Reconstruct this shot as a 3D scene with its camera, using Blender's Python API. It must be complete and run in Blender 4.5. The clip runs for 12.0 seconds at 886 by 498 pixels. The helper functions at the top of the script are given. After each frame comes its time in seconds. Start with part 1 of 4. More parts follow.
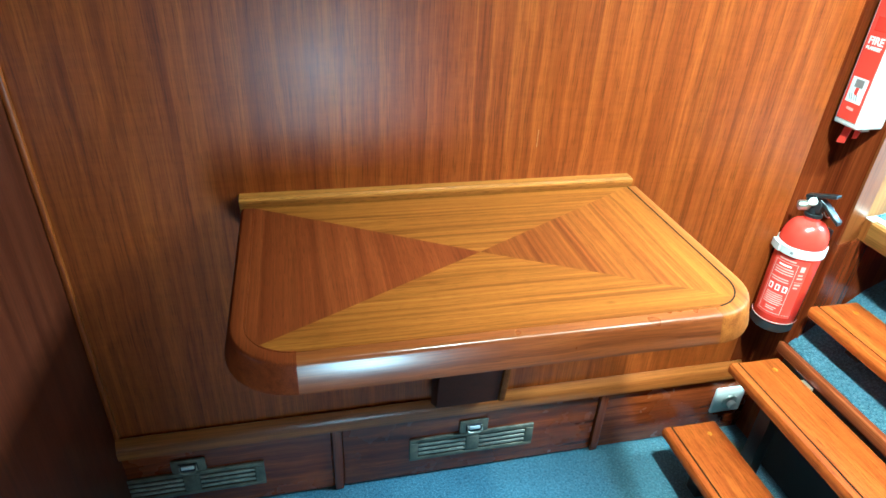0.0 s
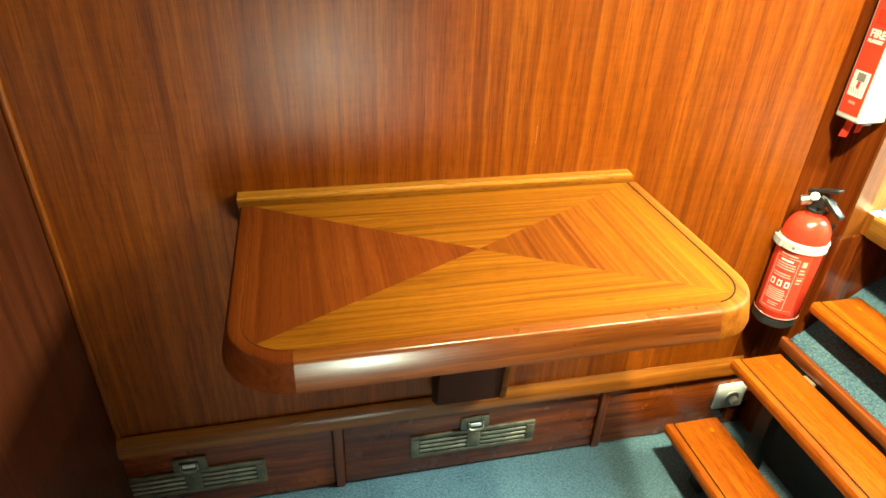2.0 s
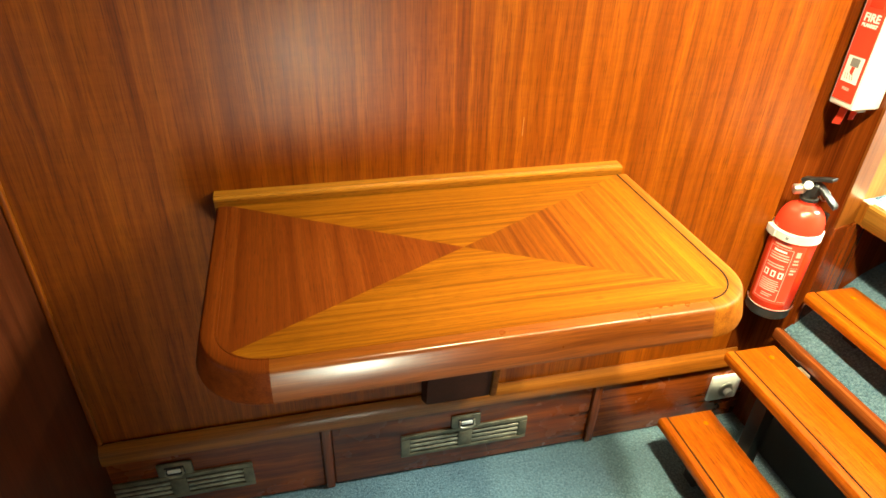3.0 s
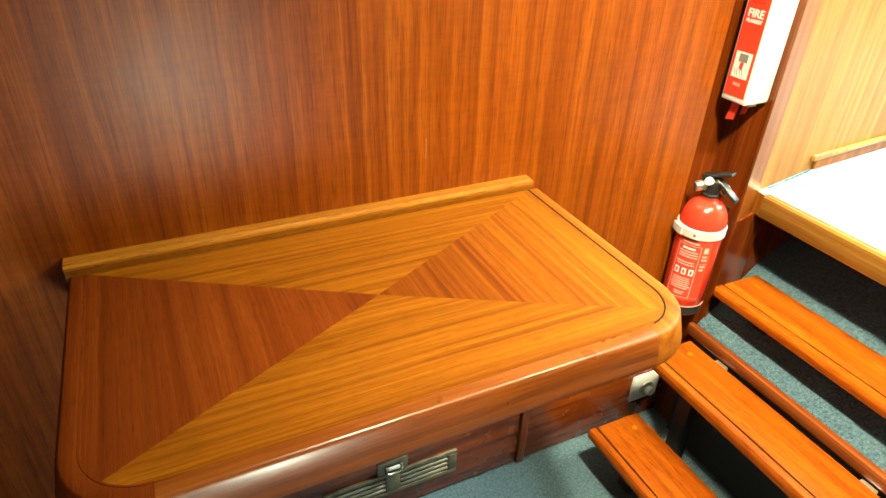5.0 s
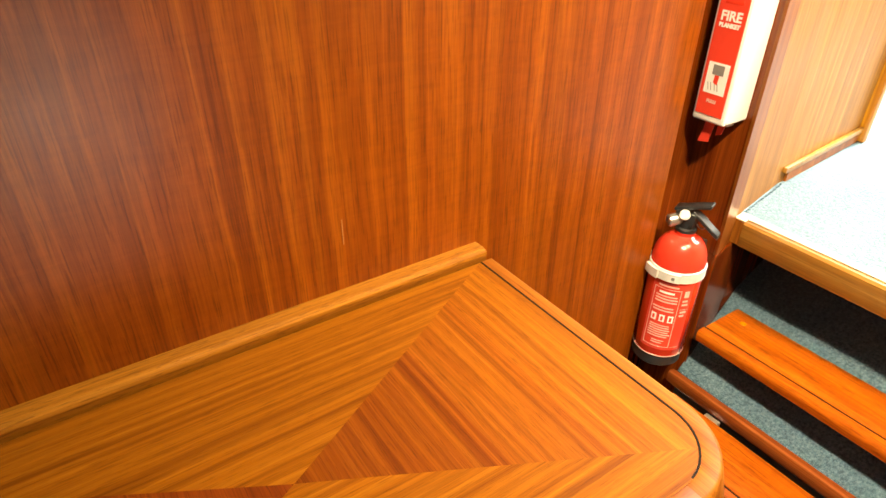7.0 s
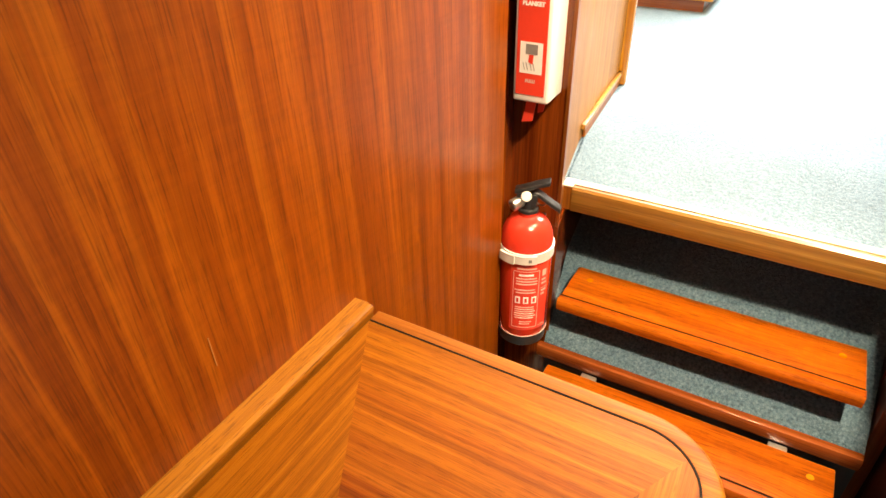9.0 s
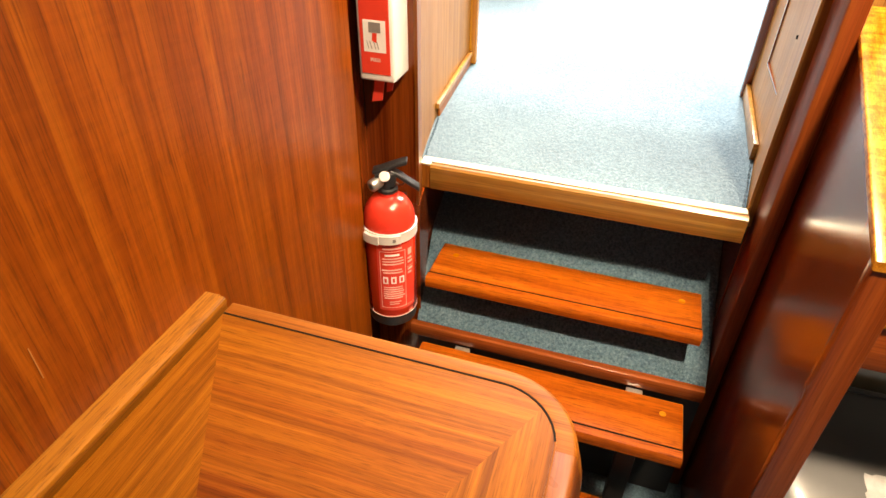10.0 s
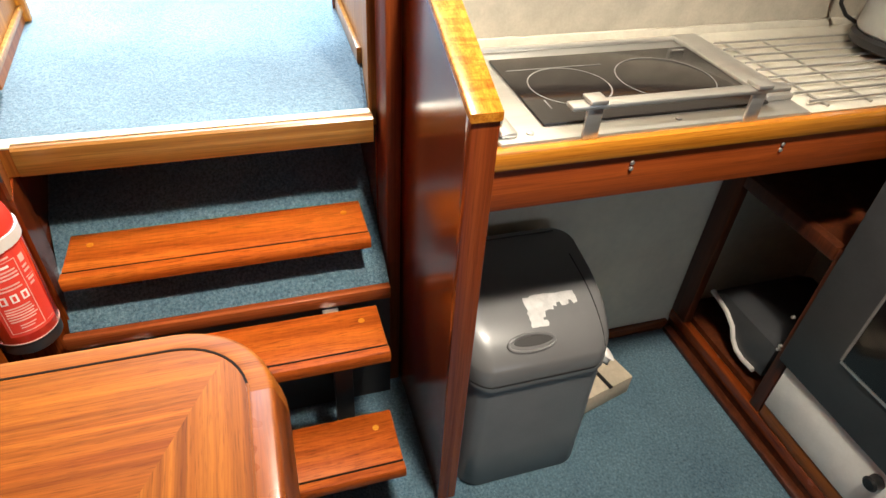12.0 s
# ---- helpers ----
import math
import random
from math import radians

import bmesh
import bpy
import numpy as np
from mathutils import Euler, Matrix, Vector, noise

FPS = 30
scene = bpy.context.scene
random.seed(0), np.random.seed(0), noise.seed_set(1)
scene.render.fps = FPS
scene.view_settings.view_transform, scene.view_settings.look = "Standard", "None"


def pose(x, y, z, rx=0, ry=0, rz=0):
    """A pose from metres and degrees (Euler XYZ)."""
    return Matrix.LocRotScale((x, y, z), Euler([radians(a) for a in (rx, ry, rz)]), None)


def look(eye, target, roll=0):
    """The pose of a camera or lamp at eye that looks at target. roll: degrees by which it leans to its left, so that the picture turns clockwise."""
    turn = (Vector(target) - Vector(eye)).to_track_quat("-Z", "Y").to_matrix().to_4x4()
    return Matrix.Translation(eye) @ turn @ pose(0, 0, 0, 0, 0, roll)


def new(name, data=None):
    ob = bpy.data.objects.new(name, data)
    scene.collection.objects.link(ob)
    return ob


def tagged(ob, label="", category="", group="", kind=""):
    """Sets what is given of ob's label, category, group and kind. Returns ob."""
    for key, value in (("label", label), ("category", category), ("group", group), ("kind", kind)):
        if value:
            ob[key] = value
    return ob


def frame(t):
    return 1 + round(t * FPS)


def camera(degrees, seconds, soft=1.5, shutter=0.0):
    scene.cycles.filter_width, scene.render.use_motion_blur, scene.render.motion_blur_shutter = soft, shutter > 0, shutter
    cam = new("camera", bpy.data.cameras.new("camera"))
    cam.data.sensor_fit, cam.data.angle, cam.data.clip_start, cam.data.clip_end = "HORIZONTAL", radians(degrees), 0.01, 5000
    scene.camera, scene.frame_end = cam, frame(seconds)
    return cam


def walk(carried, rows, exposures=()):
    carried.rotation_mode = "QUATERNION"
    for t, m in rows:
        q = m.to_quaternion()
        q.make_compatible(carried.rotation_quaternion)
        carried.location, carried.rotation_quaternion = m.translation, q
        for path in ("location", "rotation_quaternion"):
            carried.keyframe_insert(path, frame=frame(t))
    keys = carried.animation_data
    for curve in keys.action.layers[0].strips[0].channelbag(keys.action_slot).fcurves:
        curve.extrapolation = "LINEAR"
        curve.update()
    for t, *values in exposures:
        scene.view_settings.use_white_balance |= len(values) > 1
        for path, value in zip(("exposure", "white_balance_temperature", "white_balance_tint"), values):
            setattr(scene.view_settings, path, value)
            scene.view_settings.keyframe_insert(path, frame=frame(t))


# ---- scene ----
from mathutils.bvhtree import BVHTree

cam = camera(71.6, 12.0)
PATH = [
    (0, (0.123, 0.192, 1.213), (0.543, 1.851, 0.18), 3.1),
    (0.5, (0.126, 0.185, 1.215), (0.52, 1.855, 0.188), 2.5),
    (1, (0.125, 0.19, 1.212), (0.513, 1.853, 0.17), 2.7),
    (1.5, (0.121, 0.196, 1.211), (0.52, 1.856, 0.17), 2.7),
    (2, (0.131, 0.194, 1.212), (0.54, 1.851, 0.169), 2.6),
    (2.5, (0.14, 0.212, 1.208), (0.552, 1.857, 0.147), 2.3),
    (2.7, (0.146, 0.216, 1.208), (0.556, 1.857, 0.143), 2.1),
    (4.3, (0.161, 0.291, 1.201), (0.772, 1.856, 0.122), 2.1),
    (4.5, (0.162, 0.309, 1.196), (0.812, 1.868, 0.125), 2.0),
    (5, (0.165, 0.343, 1.197), (0.914, 1.868, 0.142), 2.1),
    (5.5, (0.171, 0.376, 1.188), (1.023, 1.821, 0.099), 3.2),
    (6, (0.209, 0.436, 1.189), (1.072, 1.897, 0.13), 2.7),
    (6.5, (0.249, 0.528, 1.177), (1.167, 1.947, 0.108), 1.7),
    (6.7, (0.265, 0.556, 1.180), (1.182, 1.976, 0.112), 1.0),
    (8.3, (0.328, 0.728, 1.187), (1.556, 1.855, 0.077), -1.1),
    (8.5, (0.316, 0.745, 1.191), (1.578, 1.817, 0.07), -1.0),
    (9, (0.299, 0.777, 1.195), (1.706, 1.629, 0.057), -1.9),
    (9.5, (0.301, 0.772, 1.193), (1.81, 1.371, 0.025), -1.1),
    (10, (0.305, 0.748, 1.184), (1.85, 1.24, 0.013), 0.9),
    (10.5, (0.328, 0.727, 1.173), (1.89, 1.148, -0.003), 2.8),
    (11, (0.339, 0.724, 1.164), (1.927, 0.999, -0.021), 1.6),
    (11.5, (0.34, 0.723, 1.147), (1.898, 0.69, -0.106), 0.2),
    (12, (0.315, 0.713, 1.141), (1.78, 0.208, -0.124), 3.8),
]
EXPO = [(0.0, 1.62, 3850, -24), (0.55, 1.64, 3850, -31), (1.05, 1.68, 6700, -11), (1.5, 1.76, 7600, -6), (2.0, 1.68, 6300, -25), (2.5, 1.70, 6500, -22), (4.4, 1.62, 8100, 1), (5.0, 1.43, 6700, -14), (5.5, 1.40, 7000, -9), (6.1, 1.28, 7400, 2), (6.6, 1.15, 7300, 2), (8.5, 0.95, 7800, 11), (9.6, 0.82, 7400, 12), (10.8, 0.53, 6900, 14), (12.0, 0.63, 5700, 9)]
walk(cam, [(t, look(eye, target, roll)) for t, eye, target, roll in PATH], EXPO)

CEIL = 1.90
HATCH, PORT_W, AFT_W = 195.0, 0.92, 2.9
PORT_X, PORT_Z, AFT_Y = 0.33, 0.38, 0.25
# x, y, watts, spread of the beam, and the floor point that the lamp is tilted to
DOWNLIGHTS = ((0.46, 0.26, 5.6, 98, 0.94, -0.20), (0.52, 0.40, 8.2, 88, 1.31, 0.92), (1.12, 0.46, 7.3, 117, 1.44, 1.10))
SCRATCH = (0.524, 0.833)

# ---------------------------------------------------------------- light
world = bpy.data.worlds.new("sky")
scene.world = world
world.use_nodes = True
_wn = world.node_tree.nodes
_sky = _wn.new("ShaderNodeTexSky")
_sky.sky_type, _sky.sun_disc = "NISHITA", False
_sky.sun_elevation, _sky.sun_rotation = radians(66), radians(90)
world.node_tree.links.new(_sky.outputs[0], _wn["Background"].inputs[0])
_wn["Background"].inputs[1].default_value = 0.12


def lamp(name, kind, m, energy, colour, size=0.1, size_y=None, angle=None, spread=None):
    data = bpy.data.lights.new(name, kind)
    data.energy, data.color = energy, colour
    if kind == "AREA":
        data.shape = "RECTANGLE" if size_y else "DISK"
        data.size = size
        if size_y:
            data.size_y = size_y
        if spread:
            data.spread = radians(spread)
    if angle:
        data.angle = radians(angle)
    ob = new(name, data)
    ob.matrix_basis = m
    return ob


WARM = (1.0, 0.83, 0.60)
DAY = (1.0, 0.96, 0.88)
AFT = (1.0, 0.92, 0.80)
lamp("sun", "SUN", look((2.06, 0.78, 1.645), (1.62, 0.80, 0.645)), 5.0, (1.0, 0.97, 0.92), angle=5)
# daylight added for the deckhouse through an unseen roof hatch
lamp("added_hatch_daylight", "AREA", pose(3.0, 0.8, 2.33), HATCH, (1.0, 0.985, 0.95), 1.3, 1.1)
# ceiling downlights of the cabin, added out of view and aimed for the shading
for _x, _y, _w, _sp, _tx, _ty in DOWNLIGHTS:
    lamp("added_downlight_glow", "AREA", look((_x, _y, CEIL - 0.012), (_tx, _ty, 0.25)), _w, WARM, 0.095, spread=_sp)
# aft bulkhead window added as fill, then the porthole in the hull side
lamp("added_aft_fill", "AREA", look((-1.83, AFT_Y, 1.15), (1.0, AFT_Y - 0.1, 0.75)), AFT_W, AFT, 1.0, 0.62)
lamp("porthole_daylight", "AREA", look((PORT_X, -0.99, PORT_Z), (PORT_X, 1, PORT_Z + 0.62)), PORT_W, DAY, 0.26, 0.40, spread=56)


# ---------------------------------------------------------------- materials
def material(name):
    m = bpy.data.materials.new(name)
    m.use_nodes = True
    return m, m.node_tree.nodes, m.node_tree.links, m.node_tree.nodes["Principled BSDF"]


def ramp(nodes, stops):
    r = nodes.new("ShaderNodeValToRGB")
    els = r.color_ramp.elements
    while len(els) < len(stops):
        els.new(0.5)
    for e, (p, c) in zip(els, stops):
        e.position, e.color = p, (*c, 1)
    return r


def mapped(nodes, links, scale, rot=(0, 0, 0)):
    tc = nodes.new("ShaderNodeTexCoord")
    mp = nodes.new("ShaderNodeMapping")
    mp.inputs["Scale"].default_value = scale
    mp.inputs["Rotation"].default_value = rot
    links.new(tc.outputs["Object"], mp.inputs[0])
    return mp


def noise_node(nodes, links, vec, scale, detail=4, rough=0.55, dist=0.0):
    n = nodes.new("ShaderNodeTexNoise")
    n.inputs["Scale"].default_value = scale
    n.inputs["Detail"].default_value = detail
    n.inputs["Roughness"].default_value = rough
    n.inputs["Distortion"].default_value = dist
    links.new(vec.outputs[0], n.inputs["Vector"])
    return n


def mix(nodes, links, kind, fac, a, b):
    m = nodes.new("ShaderNodeMix")
    m.data_type, m.blend_type = "RGBA", kind
    if isinstance(fac, float):
        m.inputs[0].default_value = fac
    else:
        links.new(fac, m.inputs[0])
    for sock, v in ((m.inputs[6], a), (m.inputs[7], b)):
        if isinstance(v, tuple):
            sock.default_value = (*v, 1)
        else:
            links.new(v, sock)
    return m.outputs[2]


def wood(name, dark, mid, light, grain="z", streak=55.0, rough=0.22, coat=0.3, contrast=1.0, spec=0.4, ribbon=0.0, along=0.014, pores_w=0.3, fine_w=0.5, dash=0.035, pore_scale=620, bold=0.0, wave=0.0, fade=None):
    """Varnished mahogany: long streaks along the grain, pores, broad colour drift."""
    m, n, l, b = material(name)
    sc = {"x": (along, 1, 1), "y": (1, along, 1), "z": (1, 1, along)}[grain]
    mp = mapped(n, l, sc)
    if wave:
        # slow sideways wander of the grain lines
        wn = noise_node(n, l, mapped(n, l, tuple(1 if v == 1 else 0.45 for v in sc)), 9.0, 2, 0.5)
        ws = n.new("ShaderNodeVectorMath")
        ws.operation = "SCALE"
        ws.inputs["Scale"].default_value = wave
        l.new(wn.outputs["Color"], ws.inputs[0])
        wa = n.new("ShaderNodeVectorMath")
        l.new(mp.outputs[0], wa.inputs[0])
        l.new(ws.outputs[0], wa.inputs[1])
        mp = wa
    streaks = noise_node(n, l, mp, streak, 5, 0.62, 0.3)
    fine = noise_node(n, l, mp, streak * 6.5, 3, 0.6)
    pores = noise_node(n, l, mapped(n, l, tuple(1 if s == 1 else dash for s in sc)), pore_scale, 2, 0.5)
    broad = noise_node(n, l, mapped(n, l, tuple(1 if s == 1 else 0.25 for s in sc)), 4.0, 3, 0.5)
    lo, hi = 0.5 - 0.2 / contrast, 0.5 + 0.2 / contrast
    r = ramp(n, [(lo, dark), (0.5, mid), (hi, light)])
    l.new(streaks.outputs[0], r.inputs[0])
    fr = ramp(n, [(0.32, (0.5, 0.45, 0.42)), (0.6, (1.15, 1.13, 1.1))])
    l.new(fine.outputs[0], fr.inputs[0])
    c = mix(n, l, "MULTIPLY", fine_w, r.outputs[0], fr.outputs[0])
    if bold:
        bn = noise_node(n, l, mp, streak * 0.85, 1, 0.4, 0.3)
        bo = ramp(n, [(0.30, (0.60, 0.52, 0.47)), (0.50, (1.0, 1.0, 1.0)), (0.68, (1.12, 1.16, 1.18))])
        l.new(bn.outputs[0], bo.inputs[0])
        c = mix(n, l, "MULTIPLY", bold, c, bo.outputs[0])
    if fade:
        # heartwood that turns lighter across the leaf, band by band
        x0, x1, deep = fade
        sep = n.new("ShaderNodeSeparateXYZ")
        tcf = n.new("ShaderNodeTexCoord")
        l.new(tcf.outputs["Object"], sep.inputs[0])
        bands = noise_node(n, l, mp, streak * 0.3, 3, 0.6)
        mf = n.new("ShaderNodeMath")
        mf.operation = "MULTIPLY_ADD"
        mf.inputs[1].default_value = (x1 - x0) * 1.6
        l.new(bands.outputs[0], mf.inputs[0])
        l.new(sep.outputs[0], mf.inputs[2])
        fr2 = n.new("ShaderNodeMapRange")
        fr2.inputs[1].default_value, fr2.inputs[2].default_value = x0 + (x1 - x0) * 0.8, x1 + (x1 - x0) * 0.8
        l.new(mf.outputs[0], fr2.inputs[0])
        fc = ramp(n, [(0.0, deep), (1.0, (1.0, 1.0, 1.0))])
        l.new(fr2.outputs[0], fc.inputs[0])
        c = mix(n, l, "MULTIPLY", 1.0, c, fc.outputs[0])
    pr = ramp(n, [(0.34, (0.38, 0.33, 0.3)), (0.44, (1, 1, 1))])
    l.new(pores.outputs[0], pr.inputs[0])
    c = mix(n, l, "MULTIPLY", pores_w, c, pr.outputs[0])
    br = ramp(n, [(0.3, (0.82, 0.78, 0.75)), (0.7, (1.12, 1.12, 1.1))])
    l.new(broad.outputs[0], br.inputs[0])
    c = mix(n, l, "MULTIPLY", 0.8, c, br.outputs[0])
    if ribbon:
        cross = {"x": (9, 1.5, 1.5), "y": (1.5, 9, 1.5), "z": (1.5, 1.5, 9)}[grain]
        rb = noise_node(n, l, mapped(n, l, cross, (0, 0, 0.3)), 13, 3, 0.6, 0.8)
        rr = ramp(n, [(0.38, (0.6, 0.54, 0.5)), (0.58, (1.1, 1.1, 1.08))])
        l.new(rb.outputs[0], rr.inputs[0])
        c = mix(n, l, "MULTIPLY", ribbon, c, rr.outputs[0])
    info = n.new("ShaderNodeObjectInfo")
    tone = ramp(n, [(0.0, (0.9, 0.88, 0.86)), (1.0, (1.06, 1.06, 1.06))])
    l.new(info.outputs["Random"], tone.inputs[0])
    c = mix(n, l, "MULTIPLY", 1.0, c, tone.outputs[0])
    l.new(c, b.inputs["Base Color"])
    smear = noise_node(n, l, mapped(n, l, (1, 1, 1)), 7, 4, 0.6)
    rg = n.new("ShaderNodeMapRange")
    rg.inputs[3].default_value, rg.inputs[4].default_value = rough * 0.75, rough * 1.35
    l.new(smear.outputs[0], rg.inputs[0])
    l.new(rg.outputs[0], b.inputs["Roughness"])
    b.inputs["Coat Weight"].default_value = coat
    b.inputs["Coat Roughness"].default_value = rough * 0.7
    b.inputs["Specular IOR Level"].default_value = spec
    bump = n.new("ShaderNodeBump")
    bump.inputs["Strength"].default_value, bump.inputs["Distance"].default_value = 0.06, 0.002
    l.new(fine.outputs[0], bump.inputs["Height"])
    l.new(bump.outputs[0], b.inputs["Normal"])
    return m


def plain(name, colour, rough=0.5, metal=0.0, vary=0.12, scale=14.0, bump=0.0, bump_scale=200.0, coat=0.0, stretch=(1, 1, 1)):
    m, n, l, b = material(name)
    mp = mapped(n, l, stretch)
    a = noise_node(n, l, mp, scale, 4, 0.6)
    f = noise_node(n, l, mp, scale * 12, 2, 0.6)
    lo = tuple(max(0.0, v * (1 - vary)) for v in colour)
    hi = tuple(min(1.0, v * (1 + vary)) for v in colour)
    r = ramp(n, [(0.35, lo), (0.65, hi)])
    l.new(a.outputs[0], r.inputs[0])
    r2 = ramp(n, [(0.35, (1 - vary * 0.6,) * 3), (0.65, (1, 1, 1))])
    l.new(f.outputs[0], r2.inputs[0])
    l.new(mix(n, l, "MULTIPLY", 1.0, r.outputs[0], r2.outputs[0]), b.inputs["Base Color"])
    rg = n.new("ShaderNodeMapRange")
    rg.inputs[3].default_value, rg.inputs[4].default_value = rough * 0.8, min(1, rough * 1.25)
    l.new(a.outputs[0], rg.inputs[0])
    l.new(rg.outputs[0], b.inputs["Roughness"])
    b.inputs["Metallic"].default_value = metal
    b.inputs["Coat Weight"].default_value = coat
    if bump:
        bn = n.new("ShaderNodeBump")
        bn.inputs["Strength"].default_value, bn.inputs["Distance"].default_value = bump, 0.002
        l.new(noise_node(n, l, mp, bump_scale, 3, 0.6).outputs[0], bn.inputs["Height"])
        l.new(bn.outputs[0], b.inputs["Normal"])
    return m


def carpet_material():
    m, n, l, b = material("blue_carpet")
    mp = mapped(n, l, (1, 1, 1))
    v = n.new("ShaderNodeTexVoronoi")
    v.inputs["Scale"].default_value = 210
    l.new(mp.outputs[0], v.inputs["Vector"])
    tuft = noise_node(n, l, mp, 190, 4, 0.75)
    speck = ramp(n, [(0.34, (0.048, 0.095, 0.132)), (0.5, (0.094, 0.168, 0.222)), (0.66, (0.17, 0.255, 0.305))])
    l.new(tuft.outputs[0], speck.inputs[0])
    worn = noise_node(n, l, mp, 6, 4, 0.6)
    wr = ramp(n, [(0.3, (0.8, 0.82, 0.85)), (0.7, (1.15, 1.12, 1.08))])
    l.new(worn.outputs[0], wr.inputs[0])
    c = mix(n, l, "MULTIPLY", 1.0, speck.outputs[0], wr.outputs[0])
    vr = ramp(n, [(0.0, (1.15, 1.15, 1.15)), (0.9, (0.55, 0.55, 0.55))])
    l.new(v.outputs["Distance"], vr.inputs[0])
    c = mix(n, l, "MULTIPLY", 0.6, c, vr.outputs[0])
    l.new(c, b.inputs["Base Color"])
    b.inputs["Roughness"].default_value = 0.95
    b.inputs["Specular IOR Level"].default_value = 0.15
    b.inputs["Sheen Weight"].default_value = 0.3
    bn = n.new("ShaderNodeBump")
    bn.inputs["Strength"].default_value, bn.inputs["Distance"].default_value = 0.8, 0.004
    l.new(tuft.outputs[0], bn.inputs["Height"])
    l.new(bn.outputs[0], b.inputs["Normal"])
    return m


MAHOG = ((0.165, 0.0305, 0.0022), (0.24, 0.0525, 0.0036), (0.325, 0.086, 0.0060))
GOLD = ((0.32, 0.105, 0.006), (0.46, 0.18, 0.012), (0.58, 0.27, 0.026))
wall_wood = wood("mahogany_veneer", *MAHOG, grain="z", streak=82, rough=0.34, coat=0.0, contrast=0.82, fine_w=0.45, pores_w=0.5, dash=0.04, pore_scale=560, spec=0.28, ribbon=0.16, bold=0.5, wave=0.010)
plinth_wood = wood("plinth_mahogany", (0.11, 0.019, 0.0035), (0.2, 0.038, 0.005), (0.31, 0.07, 0.010), grain="x", streak=75, rough=0.25, bold=0.9, wave=0.03, along=0.03)
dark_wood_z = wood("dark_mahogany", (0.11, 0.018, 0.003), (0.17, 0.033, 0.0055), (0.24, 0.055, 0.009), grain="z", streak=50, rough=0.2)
dark_wood_x = wood("dark_mahogany_long", (0.11, 0.018, 0.003), (0.17, 0.033, 0.0055), (0.24, 0.055, 0.009), grain="x", streak=50, rough=0.2)
dark_wood_y = wood("dark_mahogany_cross", (0.13, 0.027, 0.007), (0.2, 0.048, 0.012), (0.28, 0.08, 0.02), grain="y", streak=50, rough=0.22)
veneer_x = wood("table_veneer_long", (0.168, 0.044, 0.0026), (0.225, 0.068, 0.0042), (0.28, 0.094, 0.0072), grain="x", streak=125, contrast=0.85, bold=0.9, rough=0.45, coat=0.02, spec=0.08, along=0.012, fine_w=0.4, pores_w=0.42, dash=0.045, pore_scale=900, wave=0.008)
# left leaf: redder veneer, its colour darkened further for light falling off leftwards
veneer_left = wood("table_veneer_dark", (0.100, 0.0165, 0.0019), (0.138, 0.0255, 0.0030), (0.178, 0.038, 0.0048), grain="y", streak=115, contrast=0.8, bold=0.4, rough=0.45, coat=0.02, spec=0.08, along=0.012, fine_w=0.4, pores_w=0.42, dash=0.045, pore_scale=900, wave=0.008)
veneer_y = wood("table_veneer_cross", (0.172, 0.045, 0.0028), (0.235, 0.073, 0.0045), (0.29, 0.102, 0.008), grain="y", streak=125, contrast=0.85, bold=0.75, fade=(0.50, 0.76, (0.62, 0.44, 0.52)), rough=0.45, coat=0.02, spec=0.08, along=0.012, fine_w=0.4, pores_w=0.42, dash=0.045, pore_scale=900, wave=0.008)
edge_wood_x = wood("edge_timber_long", (0.165, 0.043, 0.0045), (0.24, 0.07, 0.008), (0.32, 0.108, 0.014), grain="x", streak=70, rough=0.32, coat=0.35, spec=0.3)
rail_wood = wood("rail_timber", (0.21, 0.068, 0.0062), (0.30, 0.108, 0.0105), (0.39, 0.155, 0.02), grain="x", streak=70, rough=0.3, coat=0.2, spec=0.35, contrast=0.7, pores_w=0.6, dash=0.1, pore_scale=500)
edge_front = wood("edge_timber_front", (0.115, 0.026, 0.0035), (0.175, 0.044, 0.006), (0.25, 0.072, 0.010), grain="x", streak=70, rough=0.28, coat=0.45, spec=0.4, bold=0.5, wave=0.02)
# west return: the shade of that corner is mixed into the wood colour
west_wood = wood("shade_toned_mahogany", (0.05, 0.010, 0.003), (0.08, 0.017, 0.005), (0.12, 0.028, 0.008), grain="z", streak=50, rough=0.35, coat=0.05, spec=0.25, bold=0.4)
fascia_wood = wood("fascia_mahogany", (0.165, 0.030, 0.0045), (0.225, 0.046, 0.0065), (0.29, 0.068, 0.010), grain="y", streak=60, rough=0.35, coat=0.1, spec=0.25, contrast=0.8)
edge_wood_y = wood("edge_timber_cross", (0.140, 0.036, 0.0034), (0.195, 0.057, 0.0056), (0.26, 0.087, 0.0095), grain="y", streak=70, rough=0.5, coat=0.0, spec=0.1)
gold_y = wood("golden_timber_cross", *GOLD, grain="y", streak=80, rough=0.2)
gold_x = wood("golden_timber_long", *GOLD, grain="x", streak=80, rough=0.2, ribbon=0.8)
gold_z = wood("golden_timber_upright", *GOLD, grain="z", streak=80, rough=0.22)
tread_wood = wood("tread_mahogany", (0.20, 0.036, 0.0026), (0.32, 0.070, 0.005), (0.43, 0.120, 0.010), grain="y", streak=48, rough=0.4, coat=0.0, spec=0.14, ribbon=0.12, pores_w=0.6, dash=0.06, contrast=0.8, bold=0.22, wave=0.03, along=0.03, pore_scale=480)
post_wood = wood("post_timber", (0.17, 0.045, 0.006), (0.25, 0.076, 0.010), (0.35, 0.125, 0.020), grain="z", streak=60, rough=0.36, coat=0.1, spec=0.25)
